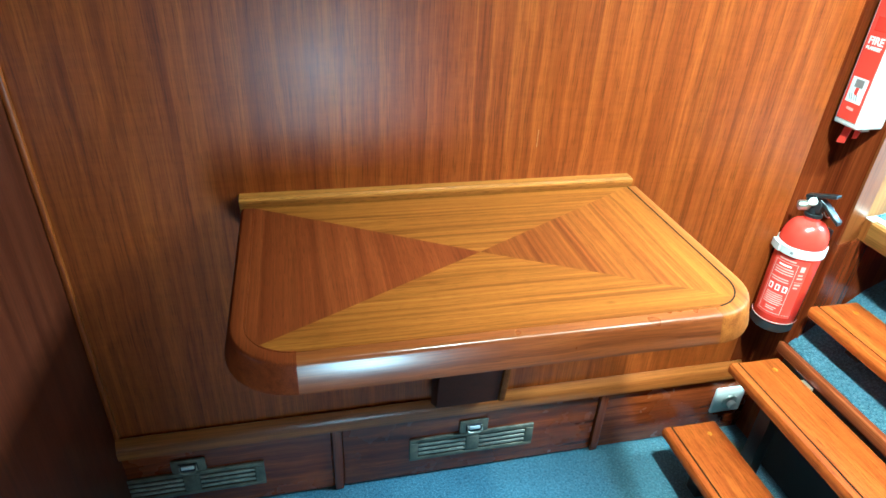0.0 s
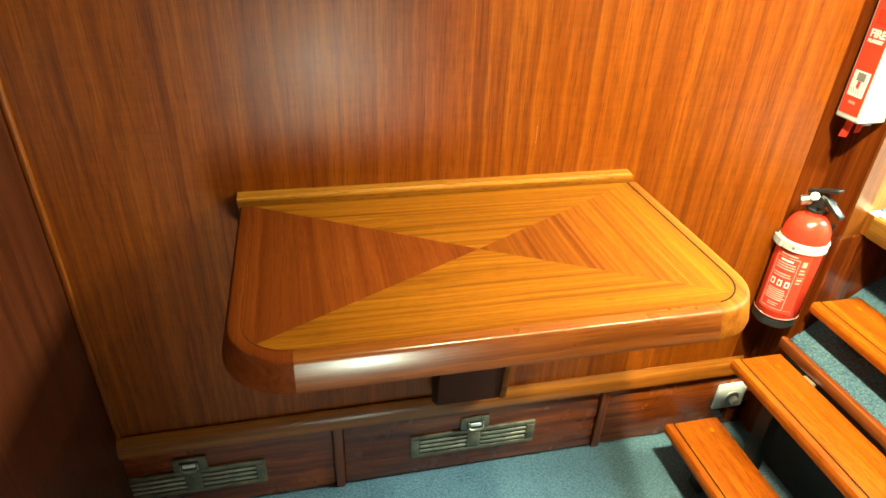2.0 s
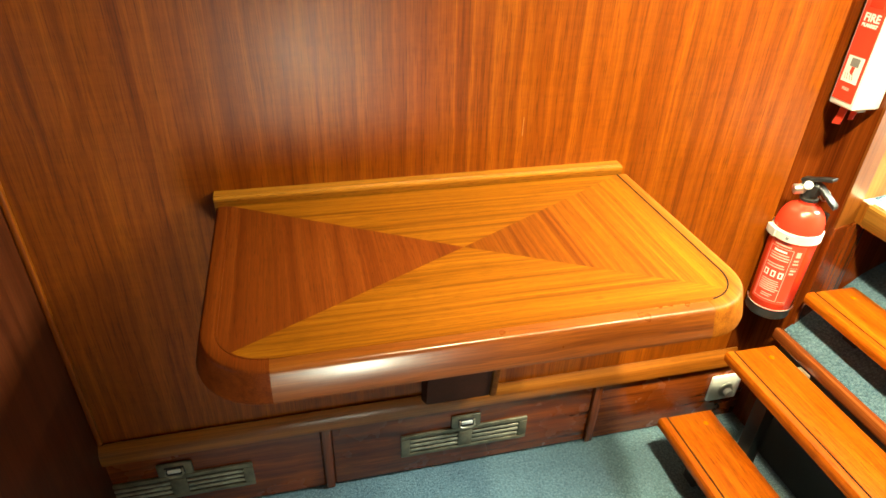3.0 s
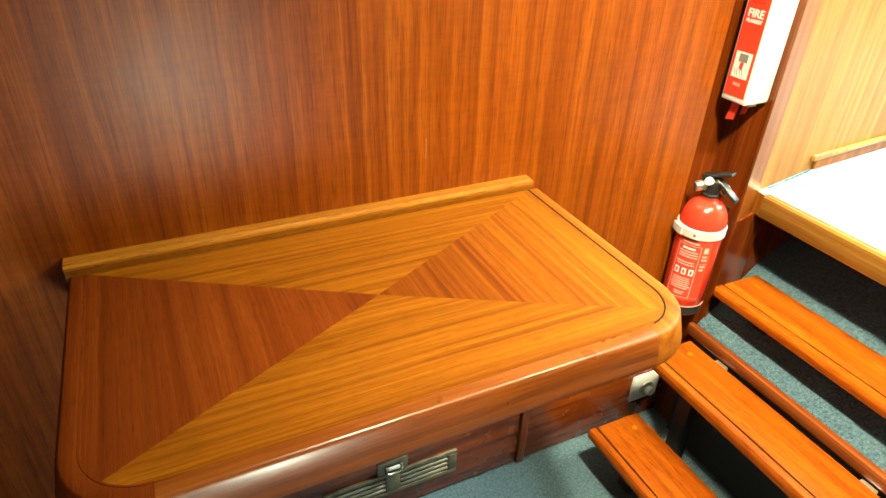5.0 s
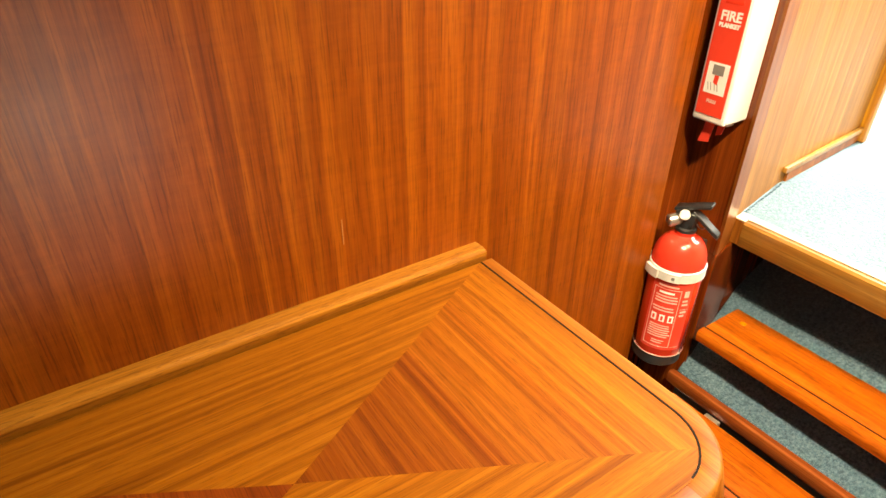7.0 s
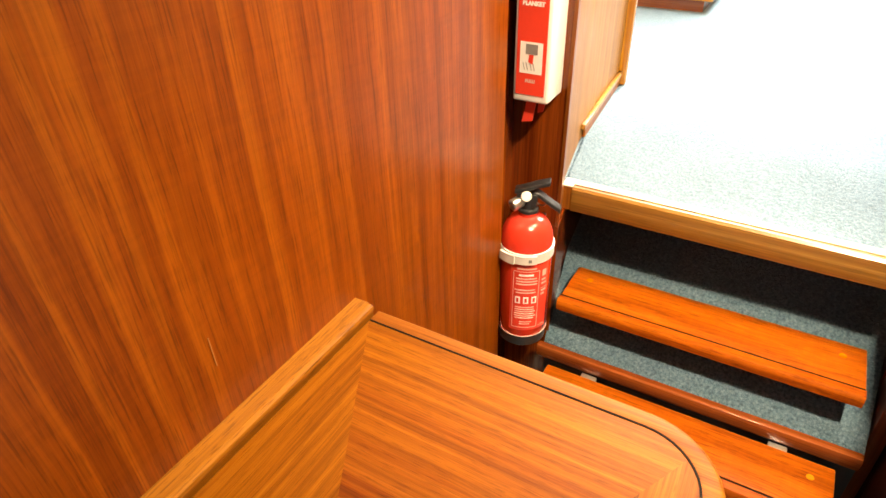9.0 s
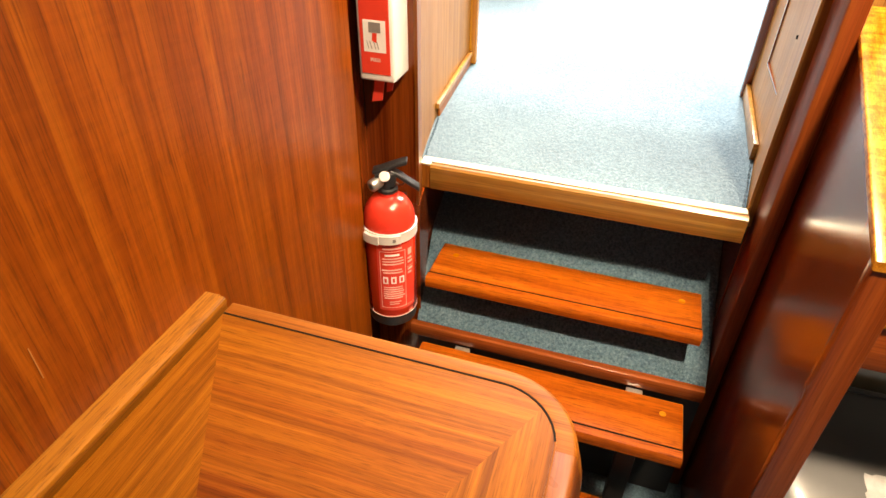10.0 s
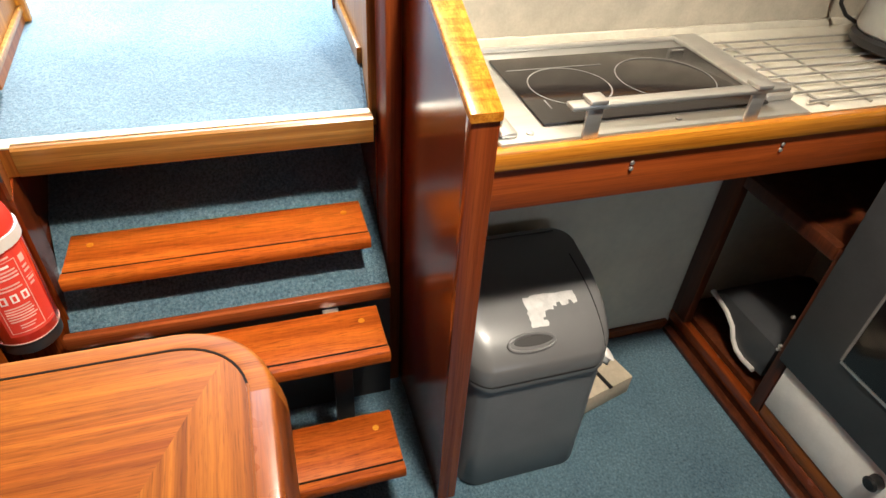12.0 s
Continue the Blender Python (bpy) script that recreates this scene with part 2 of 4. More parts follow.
# mahogany darkened so that the galley cabinet's shade sits in its colour
cabinet_shaded = wood("cabinet_wood_with_shade", (0.05, 0.013, 0.005), (0.085, 0.022, 0.008), (0.125, 0.036, 0.012), grain="z", streak=50, rough=0.35, coat=0.05)
nosing_wood = wood("nosing_timber", (0.22, 0.090, 0.014), (0.33, 0.155, 0.027), (0.44, 0.235, 0.05), grain="y", streak=70, rough=0.3)
dark_satin = wood("dark_satin_mahogany", (0.11, 0.018, 0.003), (0.17, 0.033, 0.0055), (0.24, 0.055, 0.009), grain="z", streak=50, rough=0.42, coat=0.0, spec=0.2)
corridor_wood = wood("corridor_veneer", (0.22, 0.092, 0.019), (0.32, 0.145, 0.032), (0.42, 0.212, 0.054), grain="z", streak=70, rough=0.38, coat=0.04, spec=0.2)
carpet = carpet_material()
dark_line = plain("ebony_inlay", (0.012, 0.006, 0.003), 0.8)
dark_line.node_tree.nodes["Principled BSDF"].inputs["Specular IOR Level"].default_value = 0.1
# near black of painted metal; also paints the shade in gaps and on risers
dark_paint_and_shade = plain("near_black_paint_and_shade", (0.02, 0.017, 0.016), 0.6)
bronze = plain("aged_bronze", (0.2, 0.165, 0.11), 0.45, 0.5, vary=0.3, scale=40)
pale_bronze = plain("worn_bronze", (0.36, 0.32, 0.24), 0.4, 0.4, vary=0.2, scale=60)
matte_dark = plain("dark_stained_board", (0.05, 0.013, 0.006), 0.6, vary=0.2)
matte_dark.node_tree.nodes["Principled BSDF"].inputs["Specular IOR Level"].default_value = 0.12
steel = plain("brushed_steel", (0.66, 0.65, 0.62), 0.3, 0.85, vary=0.08, scale=30, stretch=(1, 0.05, 1))
brass = plain("polished_brass_strip", (0.68, 0.52, 0.26), 0.35, 0.35, vary=0.1, scale=30)
brass_pale = plain("pale_polished_brass", (0.86, 0.78, 0.58), 0.3, 0.25, vary=0.08, scale=24)
white_plastic = plain("white_plastic", (0.78, 0.76, 0.72), 0.35, vary=0.04)
strap_plastic = plain("strap_plastic", (0.62, 0.58, 0.54), 0.4, vary=0.06)
red_paint = plain("red_enamel", (0.68, 0.042, 0.024), 0.22, vary=0.05, coat=0.6)
red_print = plain("red_print", (0.7, 0.05, 0.028), 0.4, vary=0.05)
pale_print = plain("pale_print", (0.72, 0.42, 0.36), 0.5, vary=0.1)
white_print = plain("white_print", (0.8, 0.78, 0.75), 0.5, vary=0.05)
grey_print = plain("grey_print", (0.22, 0.21, 0.2), 0.5)
black_plastic = plain("black_plastic", (0.016, 0.016, 0.017), 0.4, vary=0.2)
bin_plastic = plain("grey_bin_plastic", (0.155, 0.155, 0.16), 0.38, vary=0.06, bump=0.1, bump_scale=500)
lid_plastic = plain("grey_lid_plastic", (0.135, 0.132, 0.132), 0.32, vary=0.02, coat=0.2)
bag_plastic = plain("bin_bag", (0.62, 0.6, 0.57), 0.35, vary=0.1, bump=0.5, bump_scale=60)
glass_black = plain("ceramic_glass", (0.012, 0.010, 0.010), 0.12, vary=0.1)
ring_print = plain("ring_print", (0.17, 0.165, 0.16), 0.4)
laminate = plain("speckled_laminate", (0.52, 0.49, 0.41), 0.35, vary=0.1, scale=25)
splash = plain("splashback_laminate", (0.44, 0.405, 0.33), 0.4, vary=0.12, scale=18)
cream = plain("cream_paint", (0.74, 0.70, 0.57), 0.5, vary=0.08, scale=5)
grey_door = plain("charcoal_enamel", (0.055, 0.056, 0.06), 0.35, vary=0.1)
white_enamel = plain("white_enamel", (0.84, 0.83, 0.80), 0.3, vary=0.05)
sticker_paper = plain("sticker_paper", (0.52, 0.51, 0.5), 0.3, vary=0.12, scale=60)
card = plain("cardboard", (0.5, 0.42, 0.31), 0.8, vary=0.12)
kettle_steel = plain("kettle_steel", (0.5, 0.52, 0.53), 0.3, 0.7, vary=0.05)
ceil_paint = plain("headliner", (0.66, 0.61, 0.52), 0.7, vary=0.05)
sail_white = plain("white_cloth", (0.75, 0.74, 0.72), 0.8, vary=0.08)


# ---------------------------------------------------------------- mesh helpers
def box(bm, x0, x1, y0, y1, z0, z1, bev=0.0, seg=2):
    r = bmesh.ops.create_cube(bm, size=1.0, matrix=Matrix.Translation(((x0 + x1) / 2, (y0 + y1) / 2, (z0 + z1) / 2)) @ Matrix.Diagonal((abs(x1 - x0), abs(y1 - y0), abs(z1 - z0), 1)))
    if bev:
        es = {e for v in r["verts"] for e in v.link_edges}
        bmesh.ops.bevel(bm, geom=list(es), offset=bev, segments=seg, profile=0.5, affect="EDGES")
    return bm


def prism(bm, outline, lo, hi, axis="z", bev=0.0, seg=2):
    """An outline in the plane across the axis, drawn out from lo to hi."""
    def at(a, b, c):
        return {"z": (a, b, c), "y": (a, c, b), "x": (c, a, b)}[axis]
    bot = [bm.verts.new(at(a, b, lo)) for a, b in outline]
    top = [bm.verts.new(at(a, b, hi)) for a, b in outline]
    fs = [bm.faces.new(bot), bm.faces.new(top)]
    k = len(outline)
    for i in range(k):
        fs.append(bm.faces.new((bot[i], bot[(i + 1) % k], top[(i + 1) % k], top[i])))
    bmesh.ops.recalc_face_normals(bm, faces=fs)
    if bev:
        es = list({e for f in fs[:2] for e in f.edges})
        bmesh.ops.bevel(bm, geom=es, offset=bev, segments=seg, profile=0.5, affect="EDGES")
    return bm


def tube(bm, pts, r, sides=10, closed=False):
    pts = [Vector(p) for p in pts]
    rings = []
    k = len(pts)
    for i, p in enumerate(pts):
        a = pts[(i - 1) % k] if (i or closed) else p
        b = pts[(i + 1) % k] if (i < k - 1 or closed) else p
        q = (b - a).to_track_quat("Z", "Y").to_matrix()
        rings.append([bm.verts.new(p + q @ Vector((r * math.cos(2 * math.pi * j / sides), r * math.sin(2 * math.pi * j / sides), 0))) for j in range(sides)])
    for i in range(k if closed else k - 1):
        A, B = rings[i], rings[(i + 1) % k]
        for j in range(sides):
            bm.faces.new((A[j], A[(j + 1) % sides], B[(j + 1) % sides], B[j]))
    if not closed:
        bm.faces.new(rings[0][::-1])
        bm.faces.new(rings[-1])
    return bm


def lathe(bm, profile, cx, cy, sides=40):
    rings = []
    for r, z in profile:
        rings.append([bm.verts.new((cx + r * math.cos(2 * math.pi * j / sides), cy + r * math.sin(2 * math.pi * j / sides), z)) for j in range(sides)])
    for A, B in zip(rings, rings[1:]):
        for j in range(sides):
            bm.faces.new((A[j], A[(j + 1) % sides], B[(j + 1) % sides], B[j]))
    bm.faces.new(rings[0][::-1])
    bm.faces.new(rings[-1])
    return bm


def finish(name, bm, mat, smooth=True):
    bmesh.ops.recalc_face_normals(bm, faces=bm.faces)
    me = bpy.data.meshes.new(name)
    bm.to_mesh(me)
    bm.free()
    me.materials.append(mat)
    if smooth:
        me.polygons.foreach_set("use_smooth", [True] * len(me.polygons))
        me.set_sharp_from_angle(angle=radians(38))
    return new(name, me)


def part(name, bm, mat, parent, label="", smooth=True):
    ob = finish(name, bm, mat, smooth)
    ob.parent = parent
    ob.matrix_parent_inverse = parent.matrix_world.inverted() if parent.parent is None and parent.type == "EMPTY" else Matrix()
    if parent.type == "EMPTY":
        ob.matrix_parent_inverse = parent.matrix_basis.inverted()
    if label:
        ob["label"] = label
    return ob


def thing(name, label, category, base=(0, 0, 0), group="", kind=""):
    ob = new(name)
    ob.empty_display_size = 0.05
    ob.location = base
    bpy.context.view_layer.update()
    return tagged(ob, label, category, group, kind)


def structure(name, bm, mat, label, category):
    return tagged(finish(name, bm, mat), label, category, kind="structure")


def B():
    return bmesh.new()


def lettering(name, text, size, m, mat, parent, label=""):
    cu = bpy.data.curves.new(name, "FONT")
    cu.body, cu.size, cu.extrude = text, size, 0.0002
    cu.align_x, cu.align_y = "CENTER", "CENTER"
    cu.offset = 0.0006
    cu.materials.append(mat)
    ob = new(name, cu)
    ob.parent = parent
    ob.matrix_parent_inverse = parent.matrix_basis.inverted() if parent.type == "EMPTY" else Matrix()
    ob.matrix_basis = m
    if label:
        ob["label"] = label
    return ob


# ---------------------------------------------------------------- shell of the cabin
WY = 1.146            # face of the table bulkhead
structure("floor", box(B(), -1.8, 1.6, -1.2, 1.35, -0.06, 0), carpet, "worn blue cut-pile carpet on the cabin sole", "floor")
structure("ceiling", box(B(), -1.8, 1.36, -1.2, 1.35, CEIL, CEIL + 0.06), ceil_paint, "pale headliner panel", "ceiling")
structure("wall_north", box(B(), -0.42, 1.103, WY, 1.35, 0.0, CEIL), wall_wood, "glossy red-brown mahogany veneer bulkhead", "wall")
structure("trim_wall_corner", box(B(), -0.2785, -0.269, WY - 0.011, WY - 0.001, 0.241, CEIL - 0.003, 0.003), wall_wood, "slim timber corner bead of the bulkhead", "trim")
# reaches beyond view to keep the aft fill off the bulkhead
structure("wall_west", box(B(), -0.42, -0.279, 0.68, WY - 0.002, 0.0, CEIL), west_wood, "mahogany return bulkhead with the shade put into its colour", "wall")
# bulkhead out of view, its opening made for the added fill lamp
_b = B()
for _a in ((-1.2, AFT_Y - 0.52, 0, CEIL), (AFT_Y + 0.52, 1.35, 0, CEIL), (AFT_Y - 0.52, AFT_Y + 0.52, 0, 0.82), (AFT_Y - 0.52, AFT_Y + 0.52, 1.48, CEIL)):
    box(_b, -1.9, -1.8, _a[0], _a[1], _a[2], _a[3])
structure("wall_aft", _b, wall_wood, "unseen mahogany veneer bulkhead with an opening for the added fill", "wall")
structure("wall_locker", box(B(), -1.8, -0.42, 1.15, 1.35, 0, CEIL), wall_wood, "mahogany veneer bulkhead", "wall")
_b = B()
for _a in ((-1.8, PORT_X - 0.18, 0, CEIL), (PORT_X + 0.18, 2.0, 0, CEIL), (PORT_X - 0.18, PORT_X + 0.18, 0, PORT_Z - 0.22), (PORT_X - 0.18, PORT_X + 0.18, PORT_Z + 0.22, CEIL)):
    box(_b, _a[0], _a[1], -1.2, -1.0, _a[2], _a[3])
structure("wall_south", _b, wall_wood, "mahogany hull lining with a porthole opening", "wall")
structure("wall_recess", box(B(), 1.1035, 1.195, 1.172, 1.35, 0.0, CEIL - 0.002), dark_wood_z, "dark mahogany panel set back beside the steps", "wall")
# short bulkhead beside the steps, which carries the extinguisher
BX = 1.196
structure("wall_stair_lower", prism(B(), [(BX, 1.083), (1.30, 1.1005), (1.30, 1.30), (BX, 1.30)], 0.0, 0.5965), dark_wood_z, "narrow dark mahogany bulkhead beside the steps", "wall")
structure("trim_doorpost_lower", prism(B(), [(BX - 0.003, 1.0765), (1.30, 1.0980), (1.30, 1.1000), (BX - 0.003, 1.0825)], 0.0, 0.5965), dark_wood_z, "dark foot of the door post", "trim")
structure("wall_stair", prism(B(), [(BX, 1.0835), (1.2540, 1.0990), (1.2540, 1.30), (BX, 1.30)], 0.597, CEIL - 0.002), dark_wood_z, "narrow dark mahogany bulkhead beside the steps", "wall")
structure("trim_doorpost", prism(B(), [(BX - 0.003, 1.0770), (1.2540, 1.0935), (1.2540, 1.0982), (BX - 0.003, 1.0828)], 0.597, CEIL - 0.002, "z", 0.001), post_wood, "slim mahogany edge of the door post", "trim")

# plinth below the bulkhead: ledge, panels, divider posts
structure("trim_ledge", prism(B(), [(WY - 0.022, 0.196), (WY - 0.001, 0.196), (WY - 0.001, 0.236), (WY - 0.006, 0.240), (WY - 0.016, 0.228), (WY - 0.022, 0.216)], -0.33, 1.13, "x"), edge_wood_x, "moulded mahogany ledge above the plinth", "trim")
for _x0, _x1 in ((-0.328, 0.136), (0.160, 0.764), (0.788, 1.190)):
    structure("plinth_panel", box(B(), _x0, _x1, WY - 0.009, WY - 0.001, 0.006, 0.194, 0.003), plinth_wood, "dark mahogany plinth panel above the carpet", "panel")
for _x0 in (0.138, 0.766):
    structure("plinth_post", box(B(), _x0, _x0 + 0.02, WY - 0.016, WY - 0.001, 0.002, 0.194, 0.003), dark_wood_z, "mahogany divider between plinth panels", "trim")


def plinth_vent(cx, zc):
    t = thing("vent_grille", "aged bronze vent grille with a pull catch set in the plinth", "vent", (cx, WY - 0.009, zc), "plinth vents")
    y1 = WY - 0.0095
    y0 = y1 - 0.006
    w, h = 0.148, 0.034
    # black sheet puts the shade between the slats into colour
    part("backing", box(B(), cx - w + 0.004, cx + w - 0.004, y1 - 0.0016, y1, zc - h + 0.004, zc + h - 0.004), dark_paint_and_shade, t, "black sheet for the shade behind the slats")
    for z0, z1 in ((-h, -h + 0.011), (h - 0.011, h)):
        part("frame", box(B(), cx - w, cx + w, y0, y1, zc + z0, zc + z1, 0.0015), bronze, t)
    for a0, a1 in ((-w, -w + 0.020), (-0.016, 0.016), (w - 0.020, w)):
        part("frame", box(B(), cx + a0, cx + a1, y0 - 0.0004, y1, zc - h + 0.0112, zc + h - 0.0112, 0.0012), bronze, t)
    for i in (-1, 1):
        for k in (-1, 0, 1):
            a = cx + i * 0.072
            part("slat", box(B(), a - 0.0555, a + 0.0555, y0 - 0.0002, y1 - 0.0017, zc + k * 0.0138 - 0.0038, zc + k * 0.0138 + 0.0038, 0.0016), pale_bronze, t)
    c = part("catch_plate", box(B(), cx - 0.034, cx + 0.034, y0 - 0.001, y1, zc + h + 0.0004, zc + h + 0.038, 0.004), bronze, t)
    # solid dark block stands for shade inside the pull
    part("finger_pull_shade", box(B(), cx - 0.019, cx + 0.019, y0 - 0.0042, y0 - 0.0012, zc + h + 0.008, zc + h + 0.030, 0.0012), dark_paint_and_shade, t, "dark block for the shade in the pull recess")
    bm = B()
    tube(bm, [(cx - 0.016, y0 - 0.007, zc + h + 0.029), (cx - 0.017, y0 - 0.008, zc + h + 0.014), (cx - 0.010, y0 - 0.009, zc + h + 0.009), (cx + 0.010, y0 - 0.009, zc + h + 0.009), (cx + 0.017, y0 - 0.008, zc + h + 0.014), (cx + 0.016, y0 - 0.007, zc + h + 0.029)], 0.0024, 8)
    part("pull_loop", bm, pale_bronze, t)
    part("pull_lip", box(B(), cx - 0.013, cx + 0.013, y0 - 0.009, y0 - 0.0045, zc + h + 0.018, zc + h + 0.027, 0.002), white_plastic, t, "bright latch tongue")


plinth_vent(-0.157, 0.094)
plinth_vent(0.456, 0.095)

# socket on the plinth beside the first step
_t = thing("wall_socket", "off-white square power socket on the dark plinth", "socket", (1.125, WY - 0.009, 0.117))
part("plate", box(B(), 1.083, 1.167, WY - 0.018, WY - 0.0095, 0.076, 0.157, 0.004), white_plastic, _t)
_bm = lathe(B(), [(0.021, 0), (0.021, 0.004), (0.018, 0.006)], 0, 0, 24)
bmesh.ops.transform(_bm, verts=_bm.verts, matrix=pose(1.128, WY - 0.018, 0.112, 90))
part("inset", _bm, steel, _t, "dull grey round plug inset")
_bm = lathe(B(), [(0.011, 0), (0.011, 0.012), (0.008, 0.014)], 0, 0, 16)
bmesh.ops.transform(_bm, verts=_bm.verts, matrix=pose(1.128, WY - 0.0245, 0.112, 90))
part("knob", _bm, white_plastic, _t)


# ---------------------------------------------------------------- folding table
def u_path(x0, x1, yf, yb, r, n=10):
    """From the back left, along the left side, round the front, up the right side: points and inward normals."""
    out = [((x0, yb), (1, 0)), ((x0, (yb + yf + r) / 2), (1, 0))]
    for i in range(n + 1):
        a = math.pi + i * math.pi / 2 / n
        out.append(((x0 + r + r * math.cos(a), yf + r + r * math.sin(a)), (-math.cos(a), -math.sin(a))))
    out.append((((x0 + x1) / 2, yf), (0, 1)))
    for i in range(n + 1):
        a = 1.5 * math.pi + i * math.pi / 2 / n
        out.append(((x1 - r + r * math.cos(a), yf + r + r * math.sin(a)), (-math.cos(a), -math.sin(a))))
    out += [((x1, (yb + yf + r) / 2), (-1, 0)), ((x1, yb), (-1, 0))]
    return out


def sweep(bm, path, profile):
    rings = [[bm.verts.new((p[0] + n[0] * d, p[1] + n[1] * d, z)) for d, z in profile] for p, n in path]
    k = len(profile)
    for A, C in zip(rings, rings[1:]):
        for j in range(k):
            bm.faces.new((A[j], A[(j + 1) % k], C[(j + 1) % k], C[j]))
    bm.faces.new(rings[0])
    bm.faces.new(rings[-1][::-1])
    return bm


TX0, TX1, TYF, TYB, TZ, TR = 0.010, 0.731, 0.725, 1.120, 0.74, 0.088
_t = thing("folding_table", "wall-mounted mahogany table with four-way mitred veneer", "table", (0.36, WY, 0.70))
_path = u_path(TX0, TX1, TYF, TYB, TR)
_h = TZ + 0.0005
_prof = [(0.0275, _h - 0.0003), (0.0255, _h), (0.0132, _h), (0.0108, _h - 0.0008), (0.0092, _h - 0.0026), (0.0080, _h - 0.006), (0.0006, _h - 0.036), (0.0012, _h - 0.0415), (0.005, _h - 0.044), (0.027, _h - 0.044)]
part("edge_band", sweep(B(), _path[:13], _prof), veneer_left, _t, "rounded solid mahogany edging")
part("edge_band", sweep(B(), _path[12:15], _prof), edge_front, _t, "rounded solid mahogany edging")
part("edge_band", sweep(B(), _path[14:], _prof), edge_wood_y, _t, "rounded solid mahogany edging")
_inl = [(0.0276, TZ + 0.0006), (0.0296, TZ + 0.0006), (0.0296, TZ - 0.004), (0.0276, TZ - 0.004)]
part("inlay_line", sweep(B(), _path[15:], _inl), dark_line, _t, "thin dark inlay line")
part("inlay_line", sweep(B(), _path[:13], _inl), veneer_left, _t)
part("inlay_line", sweep(B(), _path[12:16], _inl), veneer_x, _t)
_ins = [(p[0] + n[0] * 0.0297, p[1] + n[1] * 0.0297) for p, n in _path]
_ml, _mr = 2 + 5, 14 + 5
_cen = (0.369, 0.936)
_secs = {"left": _ins[0:_ml + 1], "front": _ins[_ml:_mr + 1], "right": _ins[_mr:], "back": [_ins[-1], _ins[0]]}
for _k, _pts in _secs.items():
    _bm = B()
    prism(_bm, [*_pts, _cen], TZ - 0.012, TZ)
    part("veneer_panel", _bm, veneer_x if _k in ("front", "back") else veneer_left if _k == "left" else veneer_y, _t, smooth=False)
part("underside", prism(B(), [(p[0] + n[0] * 0.0272, p[1] + n[1] * 0.0272) for p, n in _path], TZ - 0.030, TZ - 0.0125), dark_wood_x, _t, "dark underside board")
_rail = [(WY - 0.0005, TZ + 0.0155), (TYB + 0.0075, TZ + 0.0155), (TYB + 0.0065, TZ + 0.0140), (TYB + 0.0040, TZ + 0.0140), (TYB + 0.0015, TZ + 0.0128), (TYB + 0.0005, TZ + 0.0100), (TYB + 0.0012, TZ + 0.0070), (TYB + 0.0020, TZ + 0.0045), (TYB + 0.0012, TZ - 0.040), (WY - 0.0005, TZ - 0.040)]
part("back_rail", prism(B(), _rail, 0.016, 0.712, "x"), rail_wood, _t, "square mahogany rail along the bulkhead")
part("bracket", prism(B(), [(WY - 0.023, 0.245), (1.075, 0.28), (1.02, TZ - 0.031), (WY - 0.023, TZ - 0.031)], 0.350, 0.483, "x", 0.003), matte_dark, _t, "dark fold-down support box")
part("bracket_edge", prism(B(), [(WY - 0.001, 0.241), (1.073, 0.278), (1.018, TZ - 0.031), (WY - 0.001, TZ - 0.031)], 0.484, 0.498, "x", 0.002), edge_wood_y, _t, "pale timber cheek of the support")

# ---------------------------------------------------------------- steps
SYL, SYR = 1.048, 0.556


def tread(x0, x1, z, y0, y1):
    t = thing("stair_tread", "varnished mahogany open stair tread with a dark grip line", "stair tread", ((x0 + x1) / 2, (y0 + y1) / 2, z), "companionway steps")
    g = x0 + 0.020
    th = 0.030
    prof = [(x0 + 0.004, z), (g - 0.0015, z), (g - 0.0015, z - th), (x0 + 0.010, z - th), (x0 + 0.002, z - th + 0.007), (x0, z - 0.012), (x0 + 0.001, z - 0.004)]
    part("nosing", prism(B(), [(a, c) for a, c in prof], y0, y1, "y"), tread_wood, t)
    part("grip_line", box(B(), g - 0.0013, g + 0.0033, y0 + 0.001, y1 - 0.001, z - 0.01, z - 0.0012), dark_line, t, "black grip inlay")
    part("board", box(B(), g + 0.0035, x1, y0, y1, z - th, z, 0.003), tread_wood, t)
    for yy in (y0 + 0.035, y1 - 0.035):
        bm = lathe(B(), [(0.006, z - 0.004), (0.006, z + 0.0004)], x1 - 0.035, yy, 14)
        part("screw_plug", bm, gold_y, t)
    return t


_s1 = tread(0.888, 1.022, 0.148, SYR, SYL)
_s2 = tread(1.010, 1.134, 0.322, SYR, SYL + 0.004)
_s3 = tread(1.168, 1.290, 0.455, SYR, SYL + 0.010)
for _t, (_x0, _x1, _z0, _z1) in ((_s1, (0.955, 0.985, 0.0, 0.1175)), (_s2, (1.075, 1.105, 0.0, 0.2915)), (_s3, (1.235, 1.26, 0.366, 0.4245))):
    for _y in (SYR + 0.06, SYL - 0.09):
        part("support_leg", box(B(), _x0, _x1, _y, _y + 0.035, _z0 + 0.0005, _z1, 0.002), dark_paint_and_shade, _t, "black metal leg")
for _y in (SYR + 0.07, SYL - 0.09):
    part("bracket", box(B(), 1.1345, 1.1535, _y, _y + 0.03, 0.298, 0.312, 0.002), steel, _s2, "grey metal bracket")

# carpeted ledge, its trim, and risers whose near black stands for shade
_b = prism(B(), [(1.172, 0.318), (1.172, 0.338), (1.50, 0.522), (1.50, 0.50)], 0.522, 1.129, "y")
for _v in _b.verts:
    if _v.co.x < 1.2 and _v.co.y > 1.0:
        _v.co.y = 1.0765
structure("step_ledge", _b, carpet, "sloping blue carpet behind the open treads", "step")
